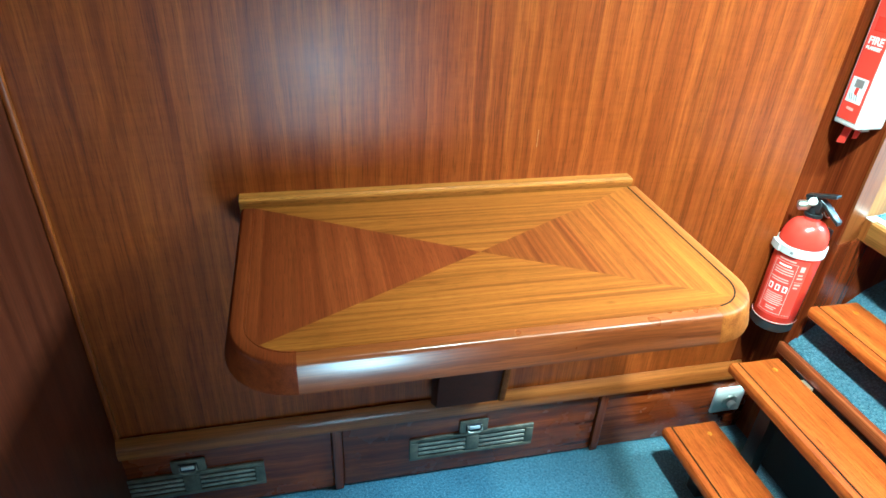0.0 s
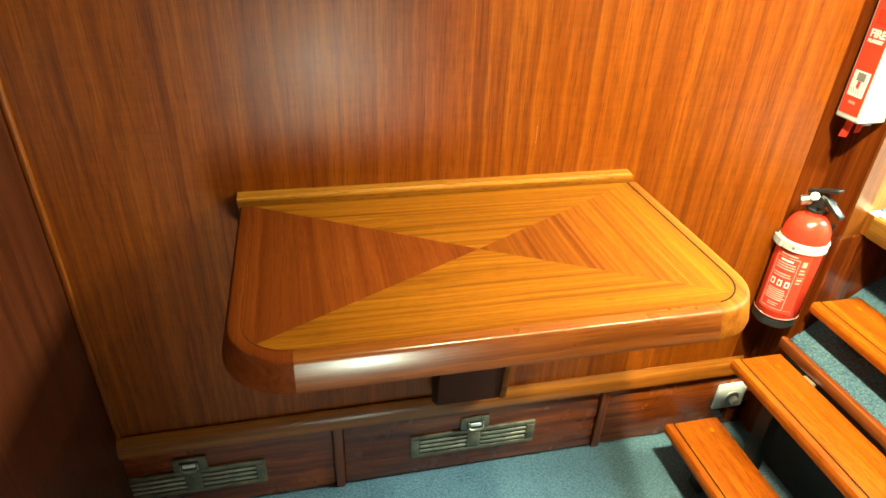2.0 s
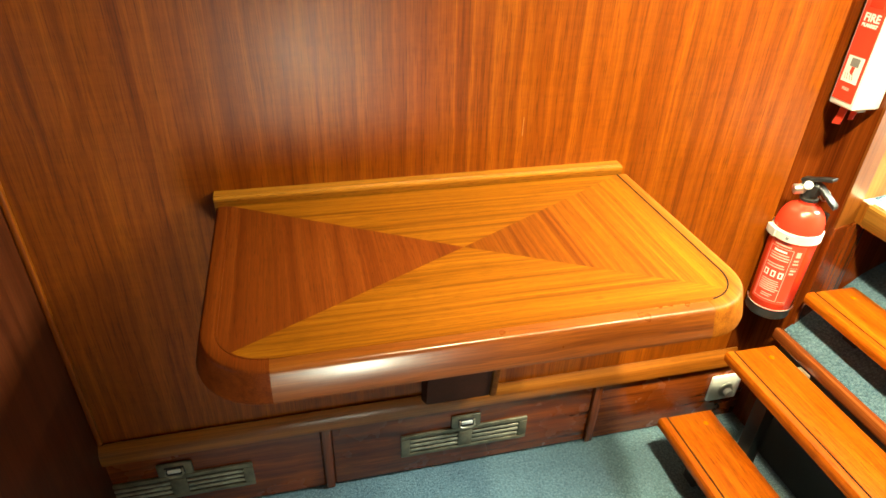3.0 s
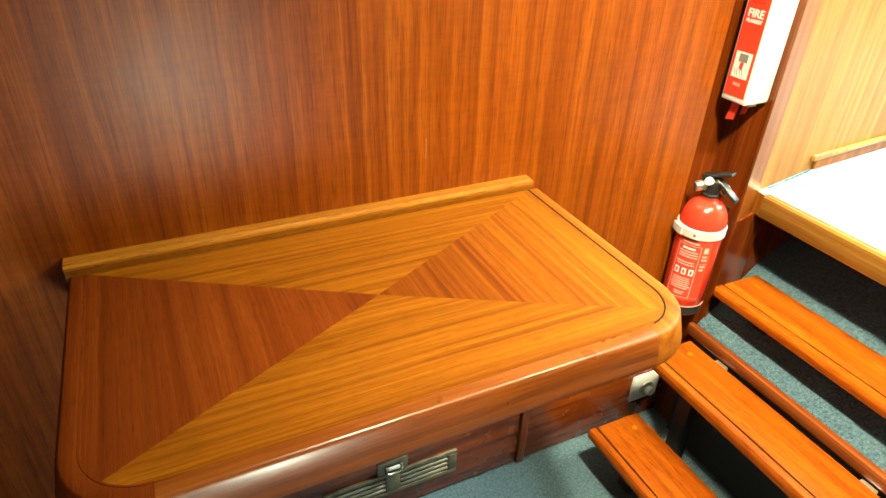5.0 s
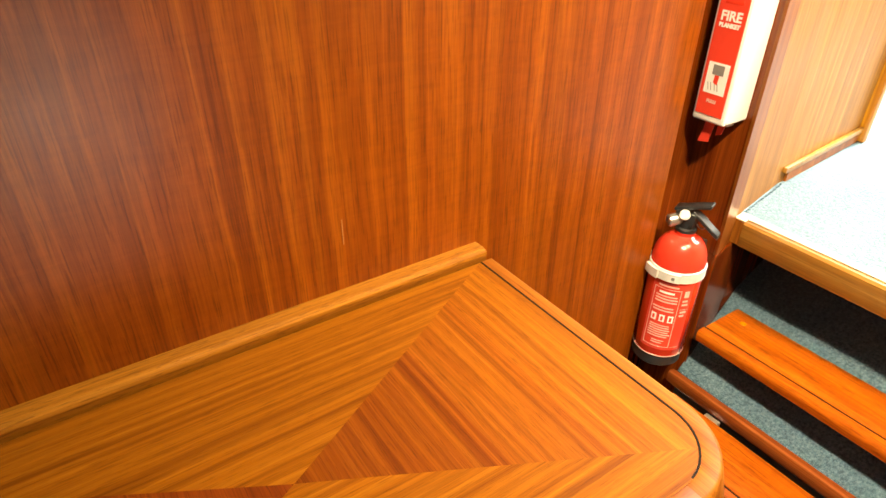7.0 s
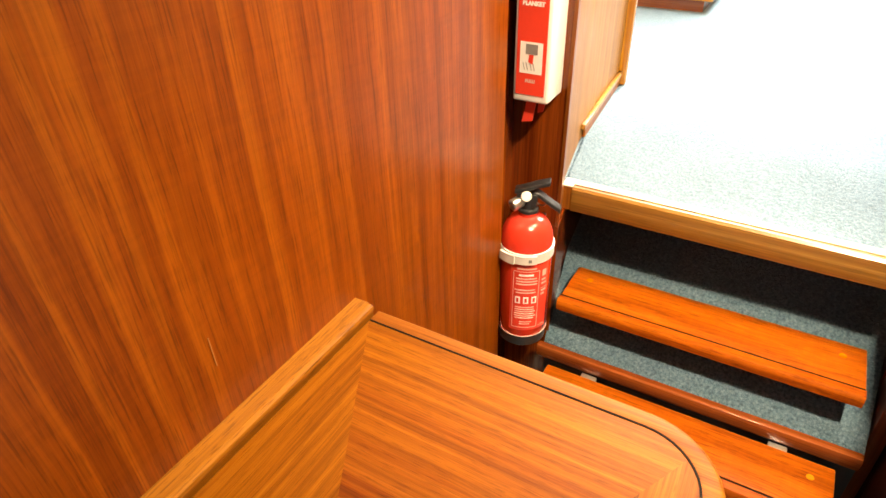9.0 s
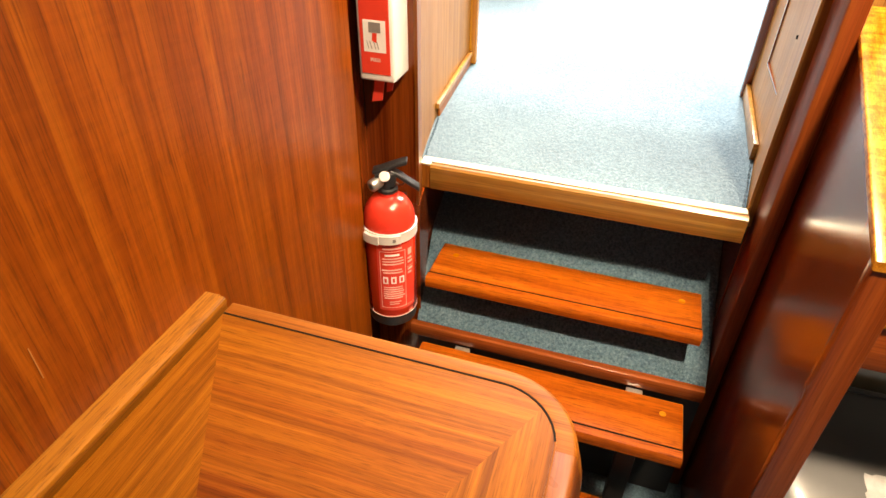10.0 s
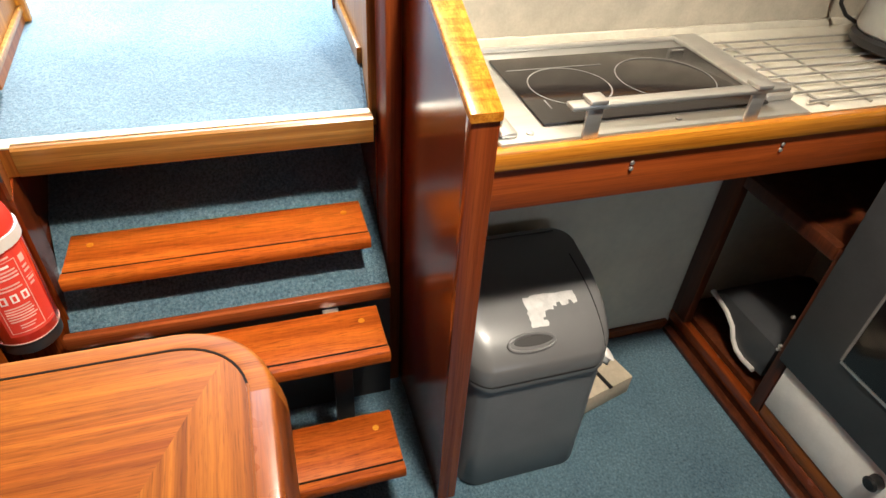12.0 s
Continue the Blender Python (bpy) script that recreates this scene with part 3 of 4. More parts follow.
structure("trim_ledge_edge", box(B(), 1.154, 1.1715, 0.522, 1.086, 0.312, 0.341, 0.004), dark_wood_y, "mahogany edging of the sloping carpet", "trim")
structure("riser_lower", box(B(), 1.178, 1.20, 0.520, 1.0760, 0.0, 0.317), dark_paint_and_shade, "riser board behind the open treads, near black for the shade", "riser")
structure("riser_upper", box(B(), 1.5005, 1.52, 0.45, 1.20, 0.45, 0.618), dark_paint_and_shade, "riser under the upper floor, near black for its shadow", "riser")
UZ = 0.645
_b = prism(B(), [(1.286, 1.108), (1.286, 0.534), (1.48, 0.507), (1.82, 0.499), (1.82, -1.2), (6.5, -1.2), (6.5, 3.0), (1.82, 3.0), (1.82, 1.170), (1.456, 1.142)], UZ - 0.026, UZ)
structure("upper_floor", _b, carpet, "blue carpet of the bright upper cabin", "floor")
structure("trim_nosing", prism(B(), [(1.256, UZ - 0.003), (1.260, UZ + 0.001), (1.2855, UZ + 0.001), (1.2855, UZ - 0.048), (1.258, UZ - 0.048), (1.256, UZ - 0.045)], 0.530, 1.0785, "y"), nosing_wood, "golden timber nosing at the upper floor", "trim")
structure("trim_nosing_end", box(B(), 1.2585, 1.2855, 1.0787, 1.0975, UZ - 0.047, UZ), post_wood, "brown end block of the nosing", "trim")
structure("trim_brass_end", box(B(), 1.2575, 1.2682, 1.0787, 1.0975, UZ + 0.0004, UZ + 0.004, 0.001), brass_pale, "bright end of the metal strip", "trim")
structure("trim_brass", box(B(), 1.2685, 1.2855, 0.532, 1.0990, UZ + 0.0012, UZ + 0.004, 0.001), brass_pale, "bright metal strip holding the carpet edge", "trim")

# ---------------------------------------------------------------- partition, right-hand post
PY0, PY1 = 0.454, 0.491


def cap_z(x):
    return 0.832 + 0.405 * (x - 0.893)


_t = thing("partition", "glossy mahogany half partition with a sloping golden cap", "partition", (1.05, 0.47, 0), kind="structure")
part("panel", prism(B(), [(0.912, 0.002), (1.262, 0.002), (1.262, cap_z(1.262) - 0.012), (0.912, cap_z(0.912) - 0.012)], PY0 + 0.002, PY1 - 0.002, "y"), dark_wood_z, _t)
part("end_post", prism(B(), [(0.893, 0.002), (0.9115, 0.002), (0.9115, cap_z(0.9115) - 0.012), (0.893, cap_z(0.893) - 0.012)], PY0, PY1, "y", 0.003), dark_wood_z, _t, "rounded mahogany end post")
part("cap", prism(B(), [(0.890, cap_z(0.890) - 0.0115), (1.262, cap_z(1.262) - 0.0115), (1.262, cap_z(1.262)), (0.890, cap_z(0.890))], PY0 - 0.002, PY1 + 0.003, "y", 0.003), gold_x, _t, "golden rippled timber capping")
structure("trim_stair_post", box(B(), 1.206, 1.2855, 0.4925, 0.519, 0.0, CEIL - 0.002, 0.004), dark_satin, "dark mahogany post beside the steps", "trim")
structure("wall_under_stair_left", box(B(), 1.305, 1.51, 1.107, 1.13, 0.3, 0.618), dark_wood_z, "dark lining under the upper floor", "wall")
structure("wall_under_stair_right", box(B(), 1.287, 1.51, 0.50, 0.521, 0.3, 0.618), dark_wood_z, "dark lining under the upper floor", "wall")

# corridor walls
structure("wall_corridor_left", prism(B(), [(1.2545, 1.0985), (1.456, 1.137), (1.81, 1.166), (1.81, 1.30), (1.2545, 1.30)], UZ - 0.03, 2.35), corridor_wood, "satin pale mahogany corridor lining", "wall")
structure("wall_corridor_right", prism(B(), [(1.2865, 0.532), (1.48, 0.506), (1.81, 0.498), (1.81, 0.44), (1.2865, 0.44)], UZ - 0.03, 2.35), corridor_wood, "satin pale mahogany corridor lining", "wall")
structure("baseboard", prism(B(), [(1.457, 1.1275), (1.812, 1.1565), (1.812, 1.1655), (1.457, 1.1365)], UZ + 0.023, UZ + 0.036, "z", 0.002), nosing_wood, "golden timber strip along the skirting", "trim")
structure("baseboard_foot", prism(B(), [(1.474, 1.1320), (1.812, 1.1605), (1.812, 1.1655), (1.474, 1.1370)], UZ + 0.001, UZ + 0.0225), post_wood, "low brown timber skirting", "trim")
structure("baseboard_right", prism(B(), [(1.482, 0.507), (1.812, 0.499), (1.812, 0.508), (1.482, 0.516)], UZ + 0.001, UZ + 0.034, "z", 0.002), nosing_wood, "low pale timber skirting", "trim")
structure("trim_corridor_left", box(B(), 1.8105, 1.828, 1.148, 1.30, UZ + 0.001, 2.35, 0.004), gold_z, "golden timber edge strip", "trim")
structure("trim_corridor_right", box(B(), 1.8105, 1.828, 0.44, 0.514, UZ + 0.001, 2.35, 0.004), dark_wood_z, "dark timber edge strip", "trim")
structure("corridor_ceiling", box(B(), 1.361, 1.83, 0.40, 1.35, 1.95, 2.0), ceil_paint, "pale headliner", "ceiling")
structure("wall_header", box(B(), 1.30, 1.36, 0.40, 1.35, CEIL - 0.001, 2.35), wall_wood, "mahogany header over the steps", "wall")

# upper cabin shell
structure("wall_upper_front", box(B(), 6.5, 6.6, -1.2, 3.0, UZ, 2.3), cream, "pale upper cabin wall", "wall")
structure("wall_upper_left", box(B(), 1.82, 6.5, 3.0, 3.1, UZ, 2.3), cream, "pale upper cabin wall", "wall")
structure("wall_upper_right", box(B(), 1.82, 6.5, -1.3, -1.2, UZ, 2.3), cream, "pale upper cabin wall", "wall")
structure("wall_upper_aft_left", box(B(), 1.74, 1.82, 1.301, 3.0, UZ, 2.3), cream, "pale upper cabin wall", "wall")
structure("wall_upper_aft_right", box(B(), 1.74, 1.82, -1.2, 0.439, UZ, 2.3), cream, "pale upper cabin wall", "wall")
# headliner out of view; the hatch opening is added for the lamp
_b = B()
for _a in ((1.72, 2.35, -1.3, 3.1), (3.65, 6.6, -1.3, 3.1), (2.35, 3.65, -1.3, 0.25), (2.35, 3.65, 1.35, 3.1)):
    box(_b, _a[0], _a[1], _a[2], _a[3], 2.301, 2.36)
structure("ceiling_upper", _b, ceil_paint, "unseen white headliner with a hatch opening added for daylight", "ceiling")

# ---------------------------------------------------------------- fire extinguisher
EX, EY, ER = 1.140, 1.114, 0.0465


def cyl_patch(bm, r, a0, a1, z0, z1, n=None, cx=EX, cy=EY, depth=0.0):
    """A thin curved label piece on an upright cylinder, angles in degrees."""
    n = n or max(1, int(abs(a1 - a0) / 7))
    lo, hi, lo2, hi2 = [], [], [], []
    for i in range(n + 1):
        a = radians(a0 + (a1 - a0) * i / n)
        for lst, rr, zz in ((lo, r, z0), (hi, r, z1), (lo2, r - 0.0006 - depth, z0), (hi2, r - 0.0006 - depth, z1)):
            lst.append(bm.verts.new((cx + rr * math.cos(a), cy + rr * math.sin(a), zz)))
    for i in range(n):
        bm.faces.new((lo[i], lo[i + 1], hi[i + 1], hi[i]))
        bm.faces.new((lo2[i], hi2[i], hi2[i + 1], lo2[i + 1]))
        bm.faces.new((hi[i], hi[i + 1], hi2[i + 1], hi2[i]))
        bm.faces.new((lo[i], lo2[i], lo2[i + 1], lo[i + 1]))
    bm.faces.new((lo[0], hi[0], hi2[0], lo2[0]))
    bm.faces.new((lo[n], lo2[n], hi2[n], hi[n]))
    return bm


_t = thing("fire_extinguisher", "small red fire extinguisher strapped upright in a corner bracket", "fire extinguisher", (EX, EY, 0.378))
_z0 = 0.399
_body = [(ER - 0.004, _z0), (ER, _z0 + 0.006), (ER, 0.592)]
for _i in range(1, 11):
    _a = radians(_i * 8.1)
    _body.append((0.017 + (ER - 0.017) * math.cos(_a), 0.592 + 0.050 * math.sin(_a)))
_body += [(0.0165, 0.645), (0.0165, 0.652)]
part("cylinder", lathe(B(), _body, EX, EY, 48), red_paint, _t, "glossy red pressure cylinder")
part("base_cup", lathe(B(), [(ER - 0.006, 0.376), (ER - 0.002, 0.380), (ER - 0.002, 0.3955), (ER - 0.004, 0.3985)], EX, EY, 40), black_plastic, _t, "black base cup")
part("base_rim", lathe(B(), [(ER - 0.001, 0.4030), (ER + 0.0005, 0.4034), (ER + 0.0005, 0.4048), (ER - 0.001, 0.4052)], EX, EY, 40), pale_print, _t)
part("collar", lathe(B(), [(0.0175, 0.652), (0.0175, 0.657), (0.013, 0.659), (0.013, 0.672)], EX, EY, 24), black_plastic, _t)
# valve head runs towards the cabin; levers on top
_s = Vector((0.30, -0.95, 0)).normalized()
_o = Vector((EX, EY, 0))


def along(u, w, z):
    p = _o + _s * u + Vector((-_s.y, _s.x, 0)) * w
    return (p.x, p.y, z)


def lever(bm, pts, width, thick):
    """A pressed strip that follows points (u, z) along the handle's direction."""
    rows = []
    for u, z in pts:
        rows.append([bm.verts.new(along(u, w, z + h)) for w, h in ((-width, 0), (width, 0), (width, thick), (-width, thick))])
    for A, C in zip(rows, rows[1:]):
        for j in range(4):
            bm.faces.new((A[j], A[(j + 1) % 4], C[(j + 1) % 4], C[j]))
    bm.faces.new(rows[0])
    bm.faces.new(rows[-1][::-1])
    bmesh.ops.bevel(bm, geom=list(bm.edges), offset=0.0012, segments=1, affect="EDGES")
    return bm


part("valve_block", lever(B(), [(-0.020, 0.664), (0.014, 0.664)], 0.012, 0.024), black_plastic, _t)
part("top_lever", lever(B(), [(-0.024, 0.685), (-0.008, 0.690), (0.012, 0.698), (0.034, 0.705)], 0.010, 0.007), black_plastic, _t, "black squeeze lever")
part("carry_handle", lever(B(), [(0.006, 0.684), (0.018, 0.679), (0.038, 0.664), (0.054, 0.653)], 0.0085, 0.009), black_plastic, _t, "black carry handle")
_bm = lathe(B(), [(0.009, 0.0), (0.0105, 0.006), (0.0105, 0.022), (0.0085, 0.024), (0.0065, 0.023), (0.0055, 0.014)], 0, 0, 20)
_m = look(along(-0.010, -0.004, 0.673), along(0.05, 0.055, 0.690))
bmesh.ops.transform(_bm, verts=_bm.verts, matrix=_m)
part("nozzle", _bm, steel, _t, "dull metal discharge nozzle")
_bm = lathe(B(), [(0.0088, 0), (0.0088, 0.005), (0.0072, 0.0065)], 0, 0, 18)
bmesh.ops.transform(_bm, verts=_bm.verts, matrix=look(along(-0.003, -0.012, 0.684), along(0.01, 0.07, 0.640)))
part("gauge", _bm, white_plastic, _t, "small pale pressure gauge")
_bm = B()
tube(_bm, [along(0.020 + 0.010 * math.cos(k), 0.013 + 0.002 * math.sin(2 * k), 0.667 + 0.012 * math.sin(k)) for k in [i * math.pi / 8 for i in range(16)]], 0.0012, 6, True)
part("safety_pin", _bm, steel, _t)
# strap
_bm = B()
lathe(_bm, [(ER + 0.0003, 0.571), (ER + 0.0026, 0.5715), (ER + 0.0026, 0.5905), (ER + 0.0003, 0.591)], EX, EY, 48)
_str = part("strap", _bm, strap_plastic, _t, "whitish plastic retaining strap")
part("buckle", cyl_patch(B(), ER + 0.0065, 176, 224, 0.573, 0.589, depth=0.0032), strap_plastic, _str)
part("buckle_tab", cyl_patch(B(), ER + 0.0105, 150, 182, 0.5735, 0.5900, depth=0.005), strap_plastic, _str)
part("buckle_hole", cyl_patch(B(), ER + 0.0071, 208, 214, 0.578, 0.584, 2), grey_print, _str)
part("bracket", box(B(), BX - 0.010, BX - 0.001, EY - 0.014, EY + 0.014, 0.39, 0.62, 0.003), black_plastic, _t, "black plastic wall bracket")
# printed label: outlined panel, bars for the small print, pictogram squares
_lab = part("label", cyl_patch(B(), ER + 0.0004, 172, 262, 0.420, 0.566), red_print, _t, "red printed instruction label")
_rr = ER + 0.0008
for _a0, _a1, _b0, _b1 in ((178, 236, 0.4265, 0.4275), (178, 236, 0.5535, 0.5545), (178, 179.2, 0.4276, 0.5534), (234.8, 236, 0.4276, 0.5534), (240, 258, 0.4265, 0.4272), (240, 258, 0.5135, 0.5142)):
    part("label_border", cyl_patch(B(), _rr, _a0, _a1, _b0, _b1), pale_print, _lab)
_rng = random.Random(5)
part("text_bar", cyl_patch(B(), _rr, 186, 228, 0.5585, 0.5615), pale_print, _lab)
part("text_bar", cyl_patch(B(), _rr, 190, 222, 0.5445, 0.5485), white_print, _lab)
for _z in (0.5375, 0.5315, 0.5255, 0.5125, 0.5065):
    part("text_bar", cyl_patch(B(), _rr, 182 + _rng.random() * 3, 222 + _rng.random() * 10, _z, _z + 0.0026), pale_print, _lab)
for _a in (184, 202, 220):
    _sq = part("pictogram", cyl_patch(B(), _rr, _a, _a + 11.5, 0.4835, 0.4985), white_print, _lab, "white pictogram square")
    part("pictogram_mark", cyl_patch(B(), _rr + 0.0004, _a + 3, _a + 8, 0.4865, 0.4955, 2), red_print, _sq)
for _z in (0.4735, 0.4685, 0.4635, 0.4585, 0.4535, 0.4485):
    part("text_bar", cyl_patch(B(), _rr, 183 + _rng.random() * 2, 226 + _rng.random() * 7, _z, _z + 0.0022), pale_print, _lab)
for _z in (0.4395, 0.4345):
    part("text_bar", cyl_patch(B(), _rr, 196, 218 + _rng.random() * 6, _z, _z + 0.0018), pale_print, _lab)
part("seal_mark", cyl_patch(B(), _rr, 243, 254, 0.5400, 0.5530), pale_print, _lab)
for _z in (0.5300, 0.5220, 0.5060, 0.4980):
    part("text_bar", cyl_patch(B(), _rr, 242, 256 - _rng.random() * 4, _z, _z + 0.004), pale_print, _lab)

# ---------------------------------------------------------------- fire blanket box
FX, FX1, FY0, FY1, FZ0, FZ1 = 1.134, BX - 0.001, 1.092, 1.149, 0.843, 1.125
_t = thing("fire_blanket_box", "white wall-mounted fire blanket box with a red printed front", "fire blanket", (BX, 1.12, FZ0))
part("case", box(B(), FX, FX1, FY0, FY1, FZ0, FZ1, 0.004, 3), white_plastic, _t)
_lab = part("front_label", box(B(), FX - 0.0012, FX - 0.0002, FY0 + 0.006, FY1 - 0.005, FZ0 + 0.012, FZ1 - 0.012), red_print, _t, "red printed front label")
_fm = lambda y, z, o=0.0016: Matrix.Translation((FX - o, y, z)) @ pose(0, 0, 0, 90, 0, -90)
_fy = (FY0 + FY1) / 2 + 0.0005
lettering("lettering", "FIRE", 0.0185, _fm(_fy, 0.999), white_print, _lab)
lettering("lettering", "BLANKET", 0.0078, _fm(_fy, 0.9865), white_print, _lab)
lettering("lettering", "PULL!", 0.0062, _fm(_fy, 0.8765), pale_print, _lab)
part("emblem", box(B(), FX - 0.0018, FX - 0.0013, _fy - 0.014, _fy + 0.014, 1.016, 1.040), red_paint, _lab)
_pic = part("picture_panel", box(B(), FX - 0.0018, FX - 0.0013, _fy - 0.0175, _fy + 0.0175, 0.888, 0.934), white_print, _lab, "white pictogram panel")
part("picture_case", box(B(), FX - 0.0023, FX - 0.0019, _fy - 0.0100, _fy + 0.0085, 0.9165, 0.931), grey_print, _pic)
part("picture_strap", prism(B(), [(_fy - 0.004, 0.916), (_fy + 0.003, 0.916), (_fy + 0.004, 0.905), (_fy - 0.003, 0.902)], FX - 0.0023, FX - 0.0019, "x"), red_print, _pic)
for _k, _w in ((-0.007, 0.0012), (-0.002, 0.0009), (0.004, 0.0011), (0.009, 0.0009)):
    part("picture_line", prism(B(), [(_fy + _k, 0.893), (_fy + _k + _w, 0.893), (_fy + _k + 0.003 + _w, 0.904), (_fy + _k + 0.003, 0.904)], FX - 0.0023, FX - 0.0019, "x"), grey_print, _pic)
part("pull_tab", prism(B(), [(1.132, FZ0 + 0.002), (1.115, FZ0 + 0.002), (1.118, FZ0 - 0.016), (1.121, FZ0 - 0.036), (1.139, FZ0 - 0.040), (1.134, FZ0 - 0.018)], FX + 0.016, FX + 0.0185, "x"), red_print, _t, "red webbing pull tab")
part("pull_tab", prism(B(), [(1.116, FZ0 + 0.002), (1.102, FZ0 + 0.002), (1.108, FZ0 - 0.022), (1.117, FZ0 - 0.026)], FX + 0.026, FX + 0.0285, "x"), red_print, _t, "red webbing pull tab")
part("bottom_clip", box(B(), FX + 0.022, FX + 0.040, FY0 + 0.006, FY0 + 0.022, FZ0 - 0.006, FZ0 - 0.0002, 0.002), white_plastic, _t)

# ---------------------------------------------------------------- galley
CZ, CX = 0.765, 0.905
structure("wall_galley", box(B(), 1.245, 1.2865, -1.0, 0.4395, 0.0, 2.35), splash, "grey-beige laminate splashback", "wall")
structure("wall_under_counter", box(B(), 1.205, 1.2445, -0.215, 0.4535, 0.0, 0.728), cream, "cream painted back under the worktop", "wall")
structure("baseboard_galley", box(B(), 1.193, 1.2045, -0.213, 0.4535, 0.001, 0.030, 0.002), dark_wood_y, "dark timber skirting under the worktop", "trim")
structure("trim_splash", box(B(), 1.218, 1.2445, -1.0, 0.4395, 0.930, 0.952, 0.004), gold_y, "golden timber rail above the splashback", "trim")
structure("wall_galley_top", box(B(), 1.236, 1.2445, -1.0, 0.4395, 0.9525, CEIL), cream, "pale lining above the timber rail", "wall")
_t = thing("worktop", "cream laminate galley worktop with a golden timber front edge", "worktop", (1.07, 0.0, CZ - 0.03))
part("slab", box(B(), CX + 0.020, 1.235, -1.0, 0.4535, CZ - 0.034, CZ, 0.002), laminate, _t)
part("front_edge", box(B(), CX, CX + 0.0195, -0.26, 0.4535, CZ - 0.026, CZ + 0.003, 0.005), gold_y, _t, "golden timber lipping")
part("back_lip", box(B(), 1.2355, 1.2445, -1.0, 0.4535, CZ - 0.02, CZ + 0.012, 0.003), laminate, _t)
_t = thing("fascia_board", "mahogany fascia board under the worktop edge", "fascia", (0.93, 0.1, 0.68))
part("board", box(B(), CX + 0.006, CX + 0.0195, -0.255, 0.4535, 0.676, CZ - 0.0265, 0.002), fascia_wood, _t)
for _y in (0.251, 0.007):
    for _z in (0.7185, 0.7275):
        _bm = lathe(B(), [(0.0032, 0), (0.0032, 0.002), (0.0022, 0.003)], 0, 0, 12)
        bmesh.ops.transform(_bm, verts=_bm.verts, matrix=pose(CX + 0.006, _y, _z, 0, -90))
        part("screw", _bm, steel, _t, "bright screw head")
# return worktop beyond the corner
_t = thing("worktop_return", "cream laminate worktop return over the oven cabinet", "worktop", (0.6, -0.6, CZ - 0.03))
part("slab", box(B(), 0.36, CX + 0.019, -1.0, -0.262, CZ - 0.034, CZ - 0.001, 0.002), laminate, _t)

# ceramic hob in a steel tray
HX0, HX1, HY0, HY1, HZ = 0.916, 1.198, -0.025, 0.440, CZ - 0.004
_t = thing("hob", "two-zone black ceramic hob in a steel surround", "hob", (1.08, 0.2, HZ))
_bm = B()
prism(_bm, [(HX0, HY0), (HX1, HY0), (HX1, HY1), (HX0, HY1)], HZ + 0.0045, HZ + 0.012, "z", 0.003, 2)
part("tray", _bm, steel, _t, "brushed steel tray")
part("glass", box(B(), HX0 + 0.031, HX1 - 0.044, HY0 + 0.049, HY1 - 0.069, HZ + 0.0122, HZ + 0.0165, 0.0015), glass_black, _t, "black ceramic glass")
part("raised_edge", box(B(), HX0 + 0.036, HX1 - 0.002, HY0 + 0.002, HY0 + 0.050, HZ + 0.0121, HZ + 0.022, 0.004), steel, _t)
part("raised_edge", box(B(), HX0 + 0.010, HX1 - 0.004, HY1 - 0.026, HY1 - 0.003, HZ + 0.0121, HZ + 0.020, 0.004), steel, _t)
part("raised_edge", box(B(), HX1 - 0.011, HX1 - 0.001, HY0 + 0.037, HY1 - 0.028, HZ + 0.0121, HZ + 0.018, 0.002), steel, _t)


def ring(cx, cy, r, w, a0=0.0, a1=360.0):
    bm = B()
    n = 72
    closed = a1 - a0 >= 360
    ro = []
    for i in range(n + (0 if closed else 1)):
        a = radians(a0 + (a1 - a0) * i / n)
        ro.append([bm.verts.new((cx + q * math.cos(a), cy + q * math.sin(a), z)) for q, z in ((r - w, HZ + 0.0166), (r + w, HZ + 0.0166), (r + w, HZ + 0.0170), (r - w, HZ + 0.0170))])
    for i in range(n):
        A, C = ro[i], ro[(i + 1) % len(ro)]
        for j in range(4):
            bm.faces.new((A[j], A[(j + 1) % 4], C[(j + 1) % 4], C[j]))
    return bm


part("cooking_zone", ring(1.047, 0.287, 0.060, 0.0010), ring_print, _t, "pale printed ring")
part("cooking_zone", ring(1.047, 0.130, 0.074, 0.0010), ring_print, _t, "pale printed ring")
for _x0, _x1, _y0, _y1 in ((1.108, 1.1102, 0.205, 0.360), (0.985, 1.010, 0.342, 0.3442)):
    part("printed_line", box(B(), _x0, _x1, _y0, _y1, HZ + 0.0166, HZ + 0.0170), ring_print, _t)
part("printed_mark", box(B(), 1.138, 1.143, 0.036, 0.058, HZ + 0.0166, HZ + 0.0170), ring_print, _t)
for _y in (0.395, 0.180):
    _bm = lathe(B(), [(0.005, HZ + 0.0118), (0.005, HZ + 0.014), (0.003, HZ + 0.015)], HX0 + 0.018, _y, 14)
    part("screw", _bm, steel, _t)
_bm = B()
tube(_bm, [(HX0 + 0.03 + 0.014 * math.cos(a), 0.437, HZ + 0.032 + 0.014 * math.sin(a)) for a in [i * math.pi / 9 for i in range(18)]], 0.0022, 8, True)
part("lifting_ring", _bm, steel, _t)
# fiddle rail in front of the hob
_t = thing("fiddle_rail", "flat steel fiddle rail on two clamps before the hob", "rail", (CX + 0.02, 0.2, CZ))
part("bar", box(B(), CX + 0.004, CX + 0.024, 0.036, 0.356, CZ + 0.046, CZ + 0.052, 0.002), steel, _t)
